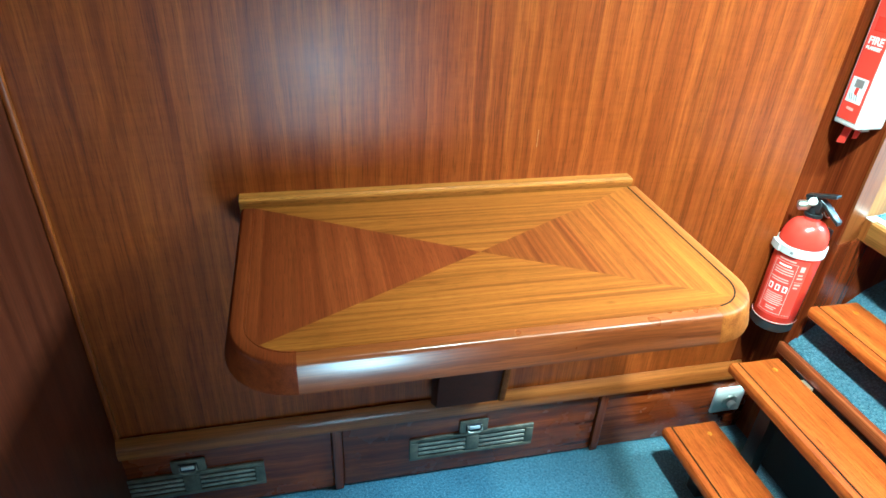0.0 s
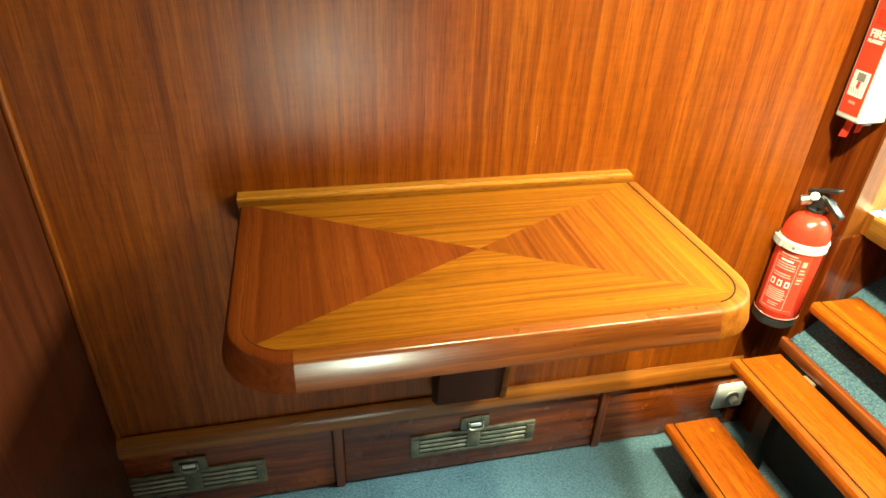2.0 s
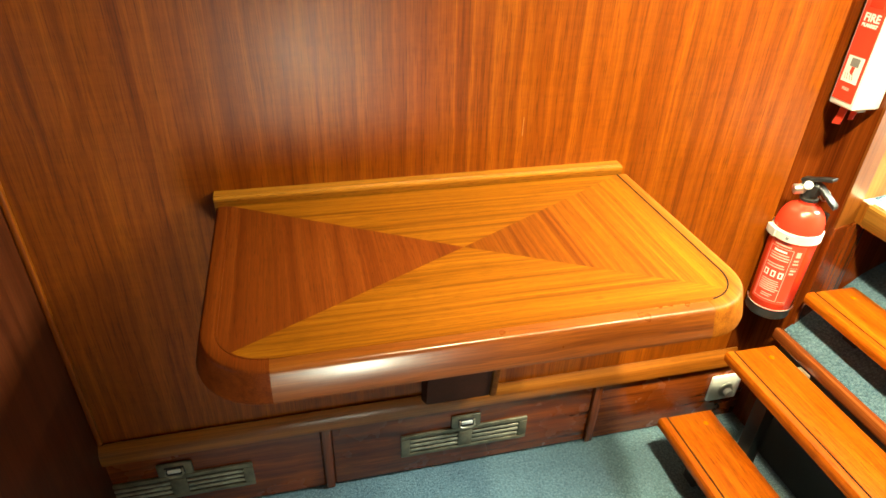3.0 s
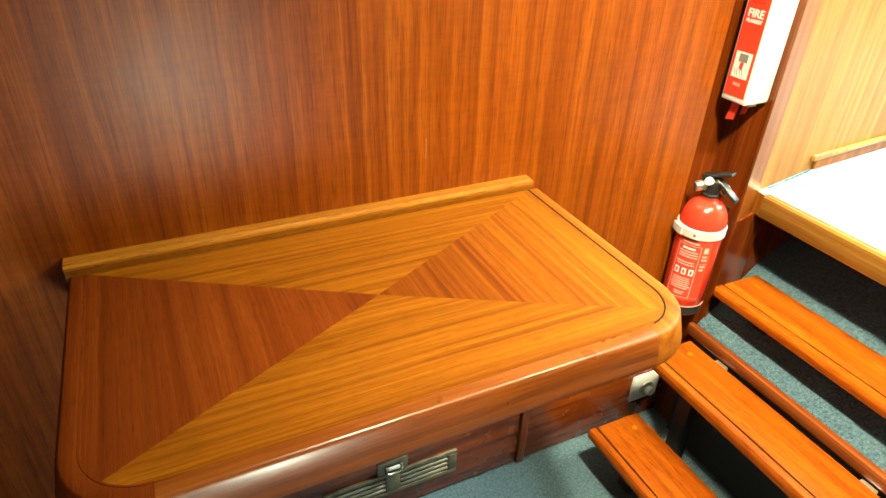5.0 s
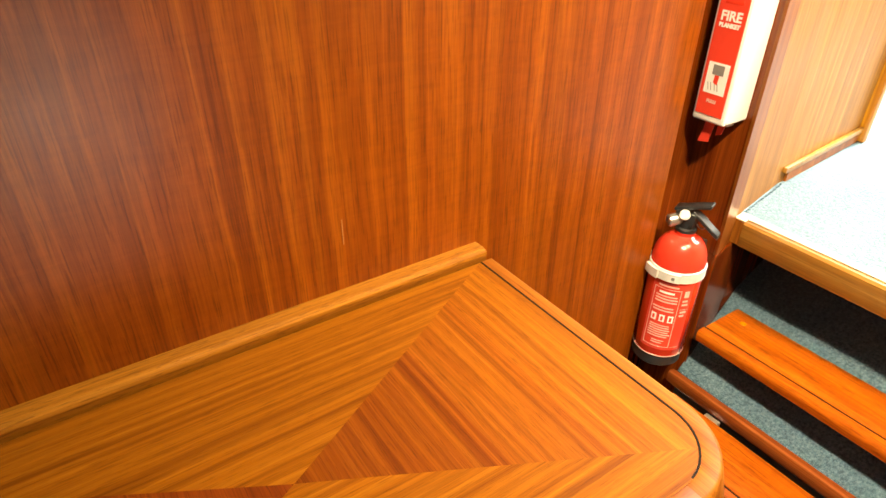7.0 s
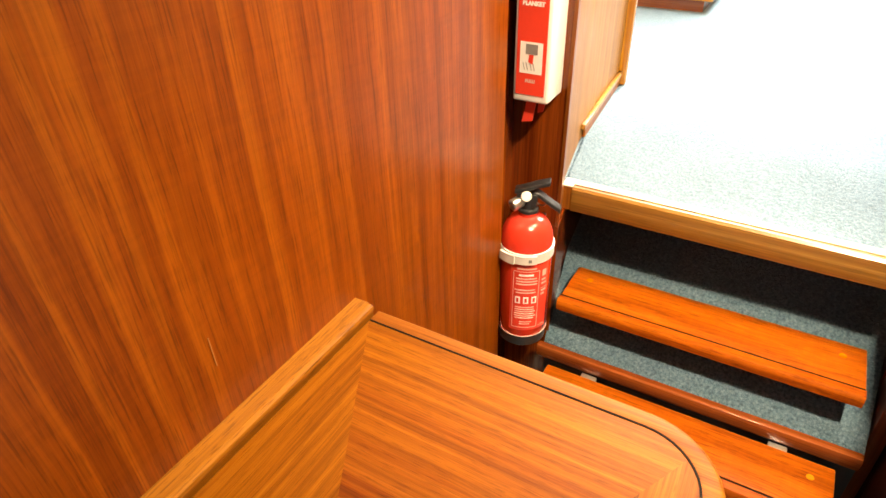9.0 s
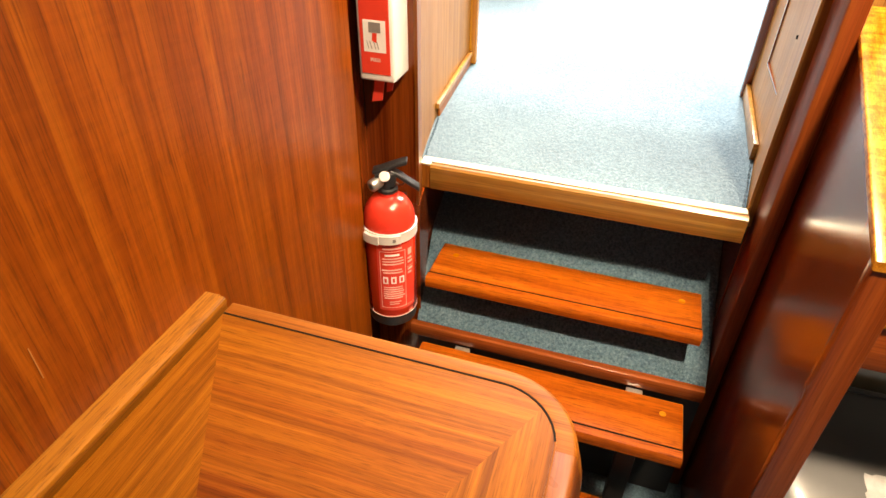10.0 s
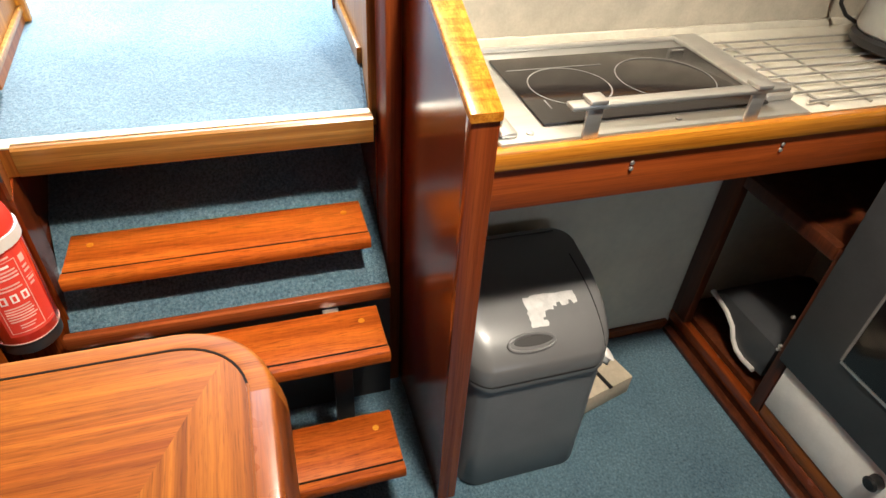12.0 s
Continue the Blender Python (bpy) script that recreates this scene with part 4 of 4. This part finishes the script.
for _y in (0.322, 0.080):
    _c = part("clamp", box(B(), CX + 0.008, CX + 0.013, _y - 0.011, _y + 0.011, CZ + 0.0035, CZ + 0.0455, 0.0015), steel, _t, "bent steel clamp")
    part("clamp_foot", box(B(), CX + 0.0132, CX + 0.034, _y - 0.011, _y + 0.011, CZ + 0.0035, CZ + 0.0065, 0.001), steel, _c)
    part("clamp_top", box(B(), CX + 0.002, CX + 0.027, _y - 0.012, _y + 0.012, CZ + 0.0525, CZ + 0.0585, 0.0015), steel, _c)
# draining rack of thin rods
_t = thing("drying_rack", "low chromed wire rack lying on the worktop", "rack", (1.06, -0.3, CZ))
for _i in range(9):
    _x = 0.945 + _i * 0.028
    part("rod", tube(B(), [(_x, -0.045, CZ + 0.0072), (_x, -0.62, CZ + 0.0072)], 0.0022, 8), steel, _t)
for _y in (-0.075, -0.155, -0.420, -0.580):
    part("cross_rod", tube(B(), [(0.935, _y, CZ + 0.0028), (1.185, _y, CZ + 0.0028)], 0.0022, 8), steel, _t)
# kettle
_t = thing("kettle", "grey metal kettle on a black base beside the rack", "kettle", (1.085, -0.365, CZ + 0.013))
_kx, _ky, _kz = 1.085, -0.365, CZ + 0.013
part("base", lathe(B(), [(0.078, _kz), (0.084, _kz + 0.004), (0.084, _kz + 0.016), (0.078, _kz + 0.021)], _kx, _ky), black_plastic, _t, "black power base")
part("body", lathe(B(), [(0.076, _kz + 0.0215), (0.080, _kz + 0.028), (0.079, _kz + 0.06), (0.071, _kz + 0.11), (0.058, _kz + 0.155), (0.046, _kz + 0.175)], _kx, _ky), kettle_steel, _t, "grey metal kettle body")
part("lid", lathe(B(), [(0.046, _kz + 0.1755), (0.040, _kz + 0.186), (0.012, _kz + 0.190), (0.012, _kz + 0.200)], _kx, _ky), black_plastic, _t, "black lid")
_bm = B()
tube(_bm, [(_kx, _ky - 0.055, _kz + 0.165), (_kx, _ky - 0.10, _kz + 0.16), (_kx, _ky - 0.115, _kz + 0.11), (_kx, _ky - 0.10, _kz + 0.05), (_kx, _ky - 0.078, _kz + 0.04)], 0.010, 10)
part("handle", _bm, black_plastic, _t, "black handle")
_pts = [(1.235, -0.325, 0.905), (1.214, -0.325, 0.880), (1.210, -0.325, 0.845), (1.208, -0.332, 0.815), (1.203, -0.35, 0.795), (1.192, -0.375, 0.7815), (1.175, -0.395, 0.779), (1.155, -0.392, 0.781)]
_t = thing("power_cable", "black kettle flex hanging from a socket", "cable", (1.21, -0.33, 0.80))
part("flex", tube(B(), _pts, 0.0036, 8), black_plastic, _t)
part("plug", box(B(), 1.208, 1.2255, -0.345, -0.307, 0.868, 0.905, 0.005), black_plastic, _t)
_t = thing("galley_socket", "pale double socket on the splashback", "socket", (1.245, -0.32, 0.88))
part("plate", box(B(), 1.236, 1.2447, -0.38, -0.27, 0.825, 0.915, 0.003), white_plastic, _t)

# ---------------------------------------------------------------- swing bin under the worktop
BY0, BY1 = 0.176, 0.447
_t = thing("waste_bin", "grey plastic swing bin with a domed lid", "bin", (1.03, 0.315, 0))


def rounded(x0, x1, y0, y1, r, bow=0.0, n=6):
    pts = []
    for cx, cy, a0 in ((x1 - r, y1 - r, 0), (x0 + r, y1 - r, 90), (x0 + r, y0 + r, 180), (x1 - r, y0 + r, 270)):
        for i in range(n + 1):
            a = radians(a0 + 90 * i / n)
            pts.append((cx + r * math.cos(a), cy + r * math.sin(a)))
    ym, hw = (y0 + y1) / 2, (y1 - y0) / 2
    return [(x - (bow * (1 - ((y - ym) / hw) ** 2) if x < (x0 + x1) / 2 else 0), y) for x, y in pts]


def loft(bm, rings, cap=True):
    R = [[bm.verts.new(p) for p in r] for r in rings]
    for A, C in zip(R, R[1:]):
        k = len(A)
        for j in range(k):
            bm.faces.new((A[j], A[(j + 1) % k], C[(j + 1) % k], C[j]))
    if cap:
        bm.faces.new(R[0][::-1])
        bm.faces.new(R[-1])
    return bm


_rings = []
for _z, _in in ((0.002, 0.008), (0.008, 0.002), (0.12, 0.002), (0.24, 0.003), (0.322, 0.004)):
    _rings.append([(x, y, _z) for x, y in rounded(0.914 + _in * 0.25, 1.175 - _in * 0.5, BY0 + _in, BY1 - _in, 0.035, 0.026)])
part("body", loft(B(), _rings), bin_plastic, _t, "grey tapered bin body")
# lid: collar, then a dome that climbs towards the back
_rings = []
for _z in (0.316, 0.321, 0.348):
    _rings.append([(x, y, _z) for x, y in rounded(0.912, 1.180, BY0, BY1, 0.040, 0.026)])
for _i in range(1, 9):
    _f = _i / 8
    _in = 0.075 * (1 - math.cos(_f * math.pi / 2))
    _rings.append([(x + (0.03 * _f ** 2 if x < 1.05 else 0), y, 0.345 + (0.040 + 0.044 * min(1, max(0, (x - 0.895) / 0.20)) ** 0.55) * math.sin(_f * math.pi / 2)) for x, y in rounded(0.912 + _in * 1.15, 1.180 - _in * 0.35, BY0 + _in * 0.03, BY1 - _in * 0.2, 0.040, 0.026 * (1 - _f))])
_lid = part("lid", loft(B(), _rings), lid_plastic, _t, "silver-grey domed lid")
bpy.context.view_layer.update()
_tree = BVHTree.FromPolygons([v.co for v in _lid.data.vertices], [tuple(p.vertices) for p in _lid.data.polygons])


def on_lid(y, z, off):
    """A point of the lid's front at that y and about that height, lifted off the surface."""
    hit = _tree.ray_cast(Vector((0.80, y, z + 0.025)), Vector((1, 0, -0.25)).normalized())
    return hit[0] + hit[1] * off


GY, GZ = 0.334, 0.385
_ell = [i * math.pi / 18 for i in range(36)]
part("grip_rim", tube(B(), [on_lid(GY + 0.042 * math.cos(a), GZ + 0.0115 * math.sin(a), 0.0005) for a in _ell], 0.0032, 8, True), lid_plastic, _lid, "oval finger grip")
# flat dark oval on the lid paints the shade of the finger grip
_bm = B()
_out = [_bm.verts.new(on_lid(GY - 0.004 + 0.036 * math.cos(a), GZ + 0.0025 + 0.0068 * math.sin(a), 0.0012)) for a in _ell]
_mid = [_bm.verts.new(on_lid(GY - 0.004 + 0.018 * math.cos(a), GZ + 0.0025 + 0.0034 * math.sin(a), 0.0012)) for a in _ell]
for _i in range(36):
    _bm.faces.new((_out[_i], _out[(_i + 1) % 36], _mid[(_i + 1) % 36], _mid[_i]))
_bm.faces.new(_mid)
part("grip_shade", _bm, dark_paint_and_shade, _lid, "dark patch for the shade in the grip")
_bm = B()
_rq = random.Random(8)
_grid = [[_bm.verts.new(on_lid(0.232 + 0.094 * i / 12 + _rq.uniform(-0.002, 0.002), 0.402 + 0.034 * j / 10 + _rq.uniform(-0.001, 0.001), 0.0008)) for j in range(11)] for i in range(13)]
for _i in range(12):
    for _j in range(10):
        if _j >= 6 + (_i % 3 == 1) or _i >= 8 + (_j % 4 == 2) or (_i > 5 and _j > 4):
            _bm.faces.new((_grid[_i][_j], _grid[_i + 1][_j], _grid[_i + 1][_j + 1], _grid[_i][_j + 1]))
part("sticker", _bm, sticker_paper, _lid, "torn white sticker")
_r0 = rounded(0.9105, 1.181, BY0 - 0.0015, BY1 + 0.001, 0.041, 0.0265, 8)
_rg = random.Random(3)
_rings = [[(x, y, 0.3150) for x, y in rounded(0.916, 1.176, BY0 + 0.004, BY1 - 0.004, 0.040, 0.026, 8)], [(x + _rg.uniform(-.001, .001), y + _rg.uniform(-.001, .001), 0.3105 - _rg.random() * 0.006) for x, y in _r0], [(x, y, 0.3158) for x, y in _r0]]
part("bag_edge", loft(B(), _rings, False), lid_plastic, _t, "edge of the bin liner")
_bm = B()
bmesh.ops.create_icosphere(_bm, subdivisions=3, radius=1, matrix=Matrix.Translation((0.945, BY0 - 0.006, 0.285)) @ Matrix.Diagonal((0.020, 0.014, 0.017, 1)))
for _v in _bm.verts:
    _v.co += Vector((0.012, 0.006, 0.009)) * noise.noise(_v.co * 90)
part("bag_corner", _bm, bag_plastic, _t, "white scrap of bin liner")
_pts = []
for _k in range(12):
    _a = radians(8 + _k * 7.5)
    _hit = _tree.ray_cast(Vector((1.08 - 0.5 * math.cos(_a), 0.200, 0.33 + 0.5 * math.sin(_a))), Vector((math.cos(_a), 0, -math.sin(_a))))
    if _hit[0]:
        _pts.append(_hit[0] + _hit[1] * 0.0002)
_pts2 = [_tree.ray_cast(Vector((1.145, BY0 + 0.03 + 0.021 * _k, 0.7)), Vector((0, 0, -1))) for _k in range(11)]
part("rear_seam", tube(B(), [h[0] + Vector((0, 0, 0.0004)) for h in _pts2 if h[0]], 0.0016, 6), black_plastic, _lid, "dark joint along the rear edge")
part("flap_seam", tube(B(), _pts, 0.0012, 6), black_plastic, _lid)
# low carton behind the bin
_t = thing("carton", "low pale cardboard carton on the carpet", "box", (1.08, 0.08, 0))
_bm = box(B(), -0.09, 0.09, -0.075, 0.075, 0.001, 0.056, 0.002)
bmesh.ops.transform(_bm, verts=_bm.verts, matrix=pose(1.105, 0.083, 0, 0, 0, 14))
part("carton_body", _bm, card, _t)
_bm = box(B(), -0.0905, 0.0905, -0.005, 0.005, 0.0562, 0.0572)
bmesh.ops.transform(_bm, verts=_bm.verts, matrix=pose(1.105, 0.075, 0, 0, 0, 14))
part("tape", _bm, black_plastic, _t, "black packing strap")

# ---------------------------------------------------------------- oven cabinet face
OY = -0.22
_t = thing("galley_cabinet", "open-fronted mahogany cabinet with an empty bay, its shade put into the colour", "cabinet", (0.9, OY, 0))
part("stile", box(B(), 1.150, 1.2045, OY - 0.022, OY, 0.062, 0.728, 0.003), cabinet_shaded, _t)
part("bottom_rail", box(B(), 0.36, 1.2045, OY - 0.022, OY, 0.032, 0.0615, 0.003), plinth_wood, _t, "red-brown timber bottom rail")
part("kick_board", box(B(), 0.36, 1.2045, OY - 0.020, OY - 0.004, 0.001, 0.0315), cabinet_shaded, _t)
part("toe_moulding", box(B(), 0.36, 1.19, OY - 0.0035, OY + 0.018, 0.001, 0.016, 0.004), cabinet_shaded, _t)
part("mid_rail", box(B(), 0.905, 1.1495, OY - 0.022, OY, 0.468, 0.498, 0.003), cabinet_shaded, _t)
part("stile", box(B(), 0.876, 0.9045, OY - 0.022, OY - 0.002, 0.062, 0.498, 0.003), cabinet_shaded, _t)
part("bay_floor", box(B(), 0.905, 1.2045, -0.62, OY - 0.0225, 0.06, 0.075), cabinet_shaded, _t)
part("bay_back", box(B(), 0.36, 1.2045, -0.64, -0.621, 0.0, 0.728), cream, _t)
part("bay_side", box(B(), 1.2052, 1.2445, -0.62, -0.2155, 0.0, 0.728), cream, _t)
part("bay_shelf", box(B(), 0.905, 1.2045, -0.62, OY - 0.0225, 0.472, 0.488), cabinet_shaded, _t)
_t = thing("storage_tub", "translucent grey-rimmed tub lying in the cabinet bay", "tub", (1.03, -0.36, 0.075))
_pts = [(1.135, 0.170), (1.105, 0.165), (1.075, 0.158), (1.045, 0.140), (1.030, 0.115), (1.010, 0.100), (0.985, 0.095), (0.950, 0.098)]
part("rim", tube(B(), [(x, OY - 0.030, z + 0.01) for x, z in _pts], 0.006, 8), strap_plastic, _t, "pale curved rim")
part("tub_body", prism(B(), [(x, z + 0.008) for x, z in _pts] + [(0.93, 0.11), (0.93, 0.200), (1.10, 0.200)], -0.50, OY - 0.032, "y", 0.003), grey_door, _t)
_t = thing("oven", "charcoal built-in oven with a black window over a white drawer", "oven", (0.62, OY, 0.1))
part("case", box(B(), 0.37, 0.872, -0.60, OY - 0.023, 0.064, 0.722), dark_paint_and_shade, _t)
part("drawer_front", box(B(), 0.37, 0.872, OY - 0.0225, OY + 0.002, 0.100, 0.224, 0.004), white_enamel, _t, "white enamel drawer front")
part("drawer_base", box(B(), 0.37, 0.872, OY - 0.0225, OY - 0.001, 0.0625, 0.0995, 0.002), edge_wood_x, _t, "brown timber strip")
_d = part("door", box(B(), 0.37, 0.890, OY - 0.0225, OY + 0.010, 0.226, 0.720, 0.004), grey_door, _t, "charcoal oven door")
part("window", box(B(), 0.42, 0.785, OY + 0.0102, OY + 0.013, 0.338, 0.600, 0.001), glass_black, _d, "black glass window")
part("window_trim", box(B(), 0.418, 0.787, OY + 0.0102, OY + 0.0135, 0.332, 0.3375), steel, _d)
part("window_trim", box(B(), 0.7855, 0.790, OY + 0.0102, OY + 0.0135, 0.338, 0.602), grey_print, _d)
_bm = lathe(B(), [(0.014, 0), (0.012, 0.012), (0.014, 0.018), (0.010, 0.022)], 0, 0, 20)
bmesh.ops.transform(_bm, verts=_bm.verts, matrix=pose(0.630, OY + 0.002, 0.196, -90))
part("knob", _bm, black_plastic, _t, "black drawer knob")
for _x, _z in ((0.905, 0.245), (0.905, 0.235), (0.912, 0.32)):
    _bm = lathe(B(), [(0.004, 0), (0.003, 0.006)], 0, 0, 10)
    bmesh.ops.transform(_bm, verts=_bm.verts, matrix=pose(_x, OY - 0.002, _z, -90))
    part("catch_stud", _bm, steel, _t)

# ---------------------------------------------------------------- upper cabin furniture and wall details
for _x, _z in ((1.663, 0.773),):
    structure("panel_groove", box(B(), 1.486, _x, 0.5012, 0.5062, _z, _z + 0.0035), dark_wood_x, "dark groove of a flush locker door", "trim")
    structure("panel_groove_upright", box(B(), _x, _x + 0.0045, 0.4995, 0.5045, _z, 1.60), dark_wood_z, "dark groove of a flush locker door", "trim")
_t = thing("locker_catch", "tiny dark screw in the corridor lining", "screw", (1.465, 0.508, 0.881))
_bm = lathe(B(), [(0.004, 0), (0.003, 0.003)], 0, 0, 12)
bmesh.ops.transform(_bm, verts=_bm.verts, matrix=pose(1.465, 0.5075, 0.881, -90))
part("screw_head", _bm, dark_line, _t)
_t = thing("saloon_cabinet", "low golden timber cabinet with an open white-lined shelf", "cabinet", (2.7, 1.5, UZ))
part("plinth", box(B(), 2.608, 3.035, 1.117, 2.062, UZ + 0.001, UZ + 0.040), dark_wood_y, _t, "dark recessed plinth")
part("face", box(B(), 2.580, 2.600, 1.086, 1.198, UZ + 0.041, UZ + 0.60, 0.004), gold_z, _t)
part("bottom_rail", box(B(), 2.580, 2.600, 1.199, 2.062, UZ + 0.041, UZ + 0.082, 0.004), gold_y, _t)
part("shelf", box(B(), 2.601, 3.035, 1.108, 2.062, UZ + 0.041, UZ + 0.076), gold_y, _t)
part("carcass", box(B(), 2.601, 3.035, 1.088, 1.107, UZ + 0.041, UZ + 0.60), gold_x, _t)
part("top", box(B(), 2.570, 3.045, 1.076, 2.072, UZ + 0.601, UZ + 0.63, 0.005), gold_y, _t)
part("liner", box(B(), 3.005, 3.025, 1.108, 2.062, UZ + 0.077, UZ + 0.60), white_enamel, _t, "white painted lining")
_t = thing("folded_cloth", "heap of white cloth on the cabinet shelf", "cloth", (2.75, 1.45, UZ + 0.077))
_bm = B()
bmesh.ops.create_icosphere(_bm, subdivisions=4, radius=1, matrix=Matrix.Translation((2.755, 1.462, UZ + 0.115)) @ Matrix.Diagonal((0.13, 0.25, 0.07, 1)))
for _v in _bm.verts:
    _v.co += Vector((0.03, 0.03, 0.03)) * noise.noise(_v.co * 14)
    _v.co.z = max(_v.co.z, UZ + 0.0765)
    _v.co.x = max(_v.co.x, 2.602)
part("cloth", _bm, sail_white, _t)

# fittings for the added cabin downlights, out of view
for _x, _y, _w, _sp, _tx, _ty in DOWNLIGHTS:
    _t = thing("added_downlight", "small round brass ceiling downlight, added out of view", "lamp", (_x, _y, CEIL))
    _bm = B()
    _pr = [(0.064, CEIL - 0.0005), (0.064, CEIL - 0.010), (0.060, CEIL - 0.014), (0.050, CEIL - 0.014), (0.048, CEIL - 0.0005)]
    _rings = [[(_x + r * math.cos(a), _y + r * math.sin(a), z) for a in [i * math.pi / 16 for i in range(32)]] for r, z in _pr]
    part("bezel", loft(_bm, _rings, False), brass, _t)

# ---------------------------------------------------------------- frayed carpet edges
def fringe(name, lines, label, parent_seed):
    """Short loose tufts along cut edges of the carpet, all in one mesh."""
    rg = random.Random(parent_seed)
    bm = B()
    for p, q, out in lines:
        p, q, out = Vector(p), Vector(q), Vector(out)
        for _ in range(int((q - p).length / 0.0022)):
            o = p.lerp(q, rg.random())
            d = (out * rg.uniform(0.2, 1.0) + Vector((rg.uniform(-0.6, 0.6), rg.uniform(-0.6, 0.6), rg.uniform(0.1, 0.9)))).normalized()
            s = d.orthogonal().normalized() * rg.uniform(0.0008, 0.0015)
            u = d.cross(s)
            ln = rg.uniform(0.003, 0.008)
            base = [bm.verts.new(o - d * 0.001 + s), bm.verts.new(o - d * 0.001 - s * 0.5 + u * 0.8), bm.verts.new(o - d * 0.001 - s * 0.5 - u * 0.8)]
            tip = bm.verts.new(o + d * ln)
            for a, c2 in ((0, 1), (1, 2), (2, 0)):
                bm.faces.new((base[a], base[c2], tip))
    return tagged(finish(name, bm, carpet, False), label, "carpet edge", kind="stuff")


fringe("carpet_fringe", [
    ((1.288, 0.536, UZ), (1.48, 0.510, UZ), (0, 1, 0)),
    ((1.288, 1.101, UZ), (1.456, 1.131, UZ), (0, -1, 0)),
    ((1.287, 0.536, UZ + 0.001), (1.287, 1.100, UZ + 0.001), (-1, 0, 0)),
], "frayed cut edge of the upper blue carpet", 1)
fringe("carpet_fringe_step", [
    ((1.174, 0.524, 0.338), (1.45, 0.524, 0.493), (0, 1, 0)),
    ((1.174, 1.0735, 0.339), (1.35, 1.101, 0.438), (0, -1, 0)),
    ((1.174, 0.526, 0.339), (1.174, 1.073, 0.339), (-1, 0, 0)),
], "frayed cut edge of the sloping blue carpet", 2)

# small wear and fixings
pale_scratch = plain("bare_scratch", (0.36, 0.15, 0.04), 0.5)
SCX, SCZ = SCRATCH
structure("scratch_mark", box(B(), SCX - 0.0005, SCX + 0.0005, WY - 0.0006, WY + 0.001, SCZ - 0.018, SCZ + 0.014), pale_scratch, "short pale scratch in the varnish", "mark")
_t = thing("corridor_screw", "tiny dark screw in the corridor lining", "screw", (1.414, 1.118, 1.293))
_bm = lathe(B(), [(0.004, 0), (0.003, 0.003)], 0, 0, 12)
bmesh.ops.transform(_bm, verts=_bm.verts, matrix=pose(1.414, 1.1275, 1.293, 90, 0, 11))
part("screw_head", _bm, dark_line, _t)
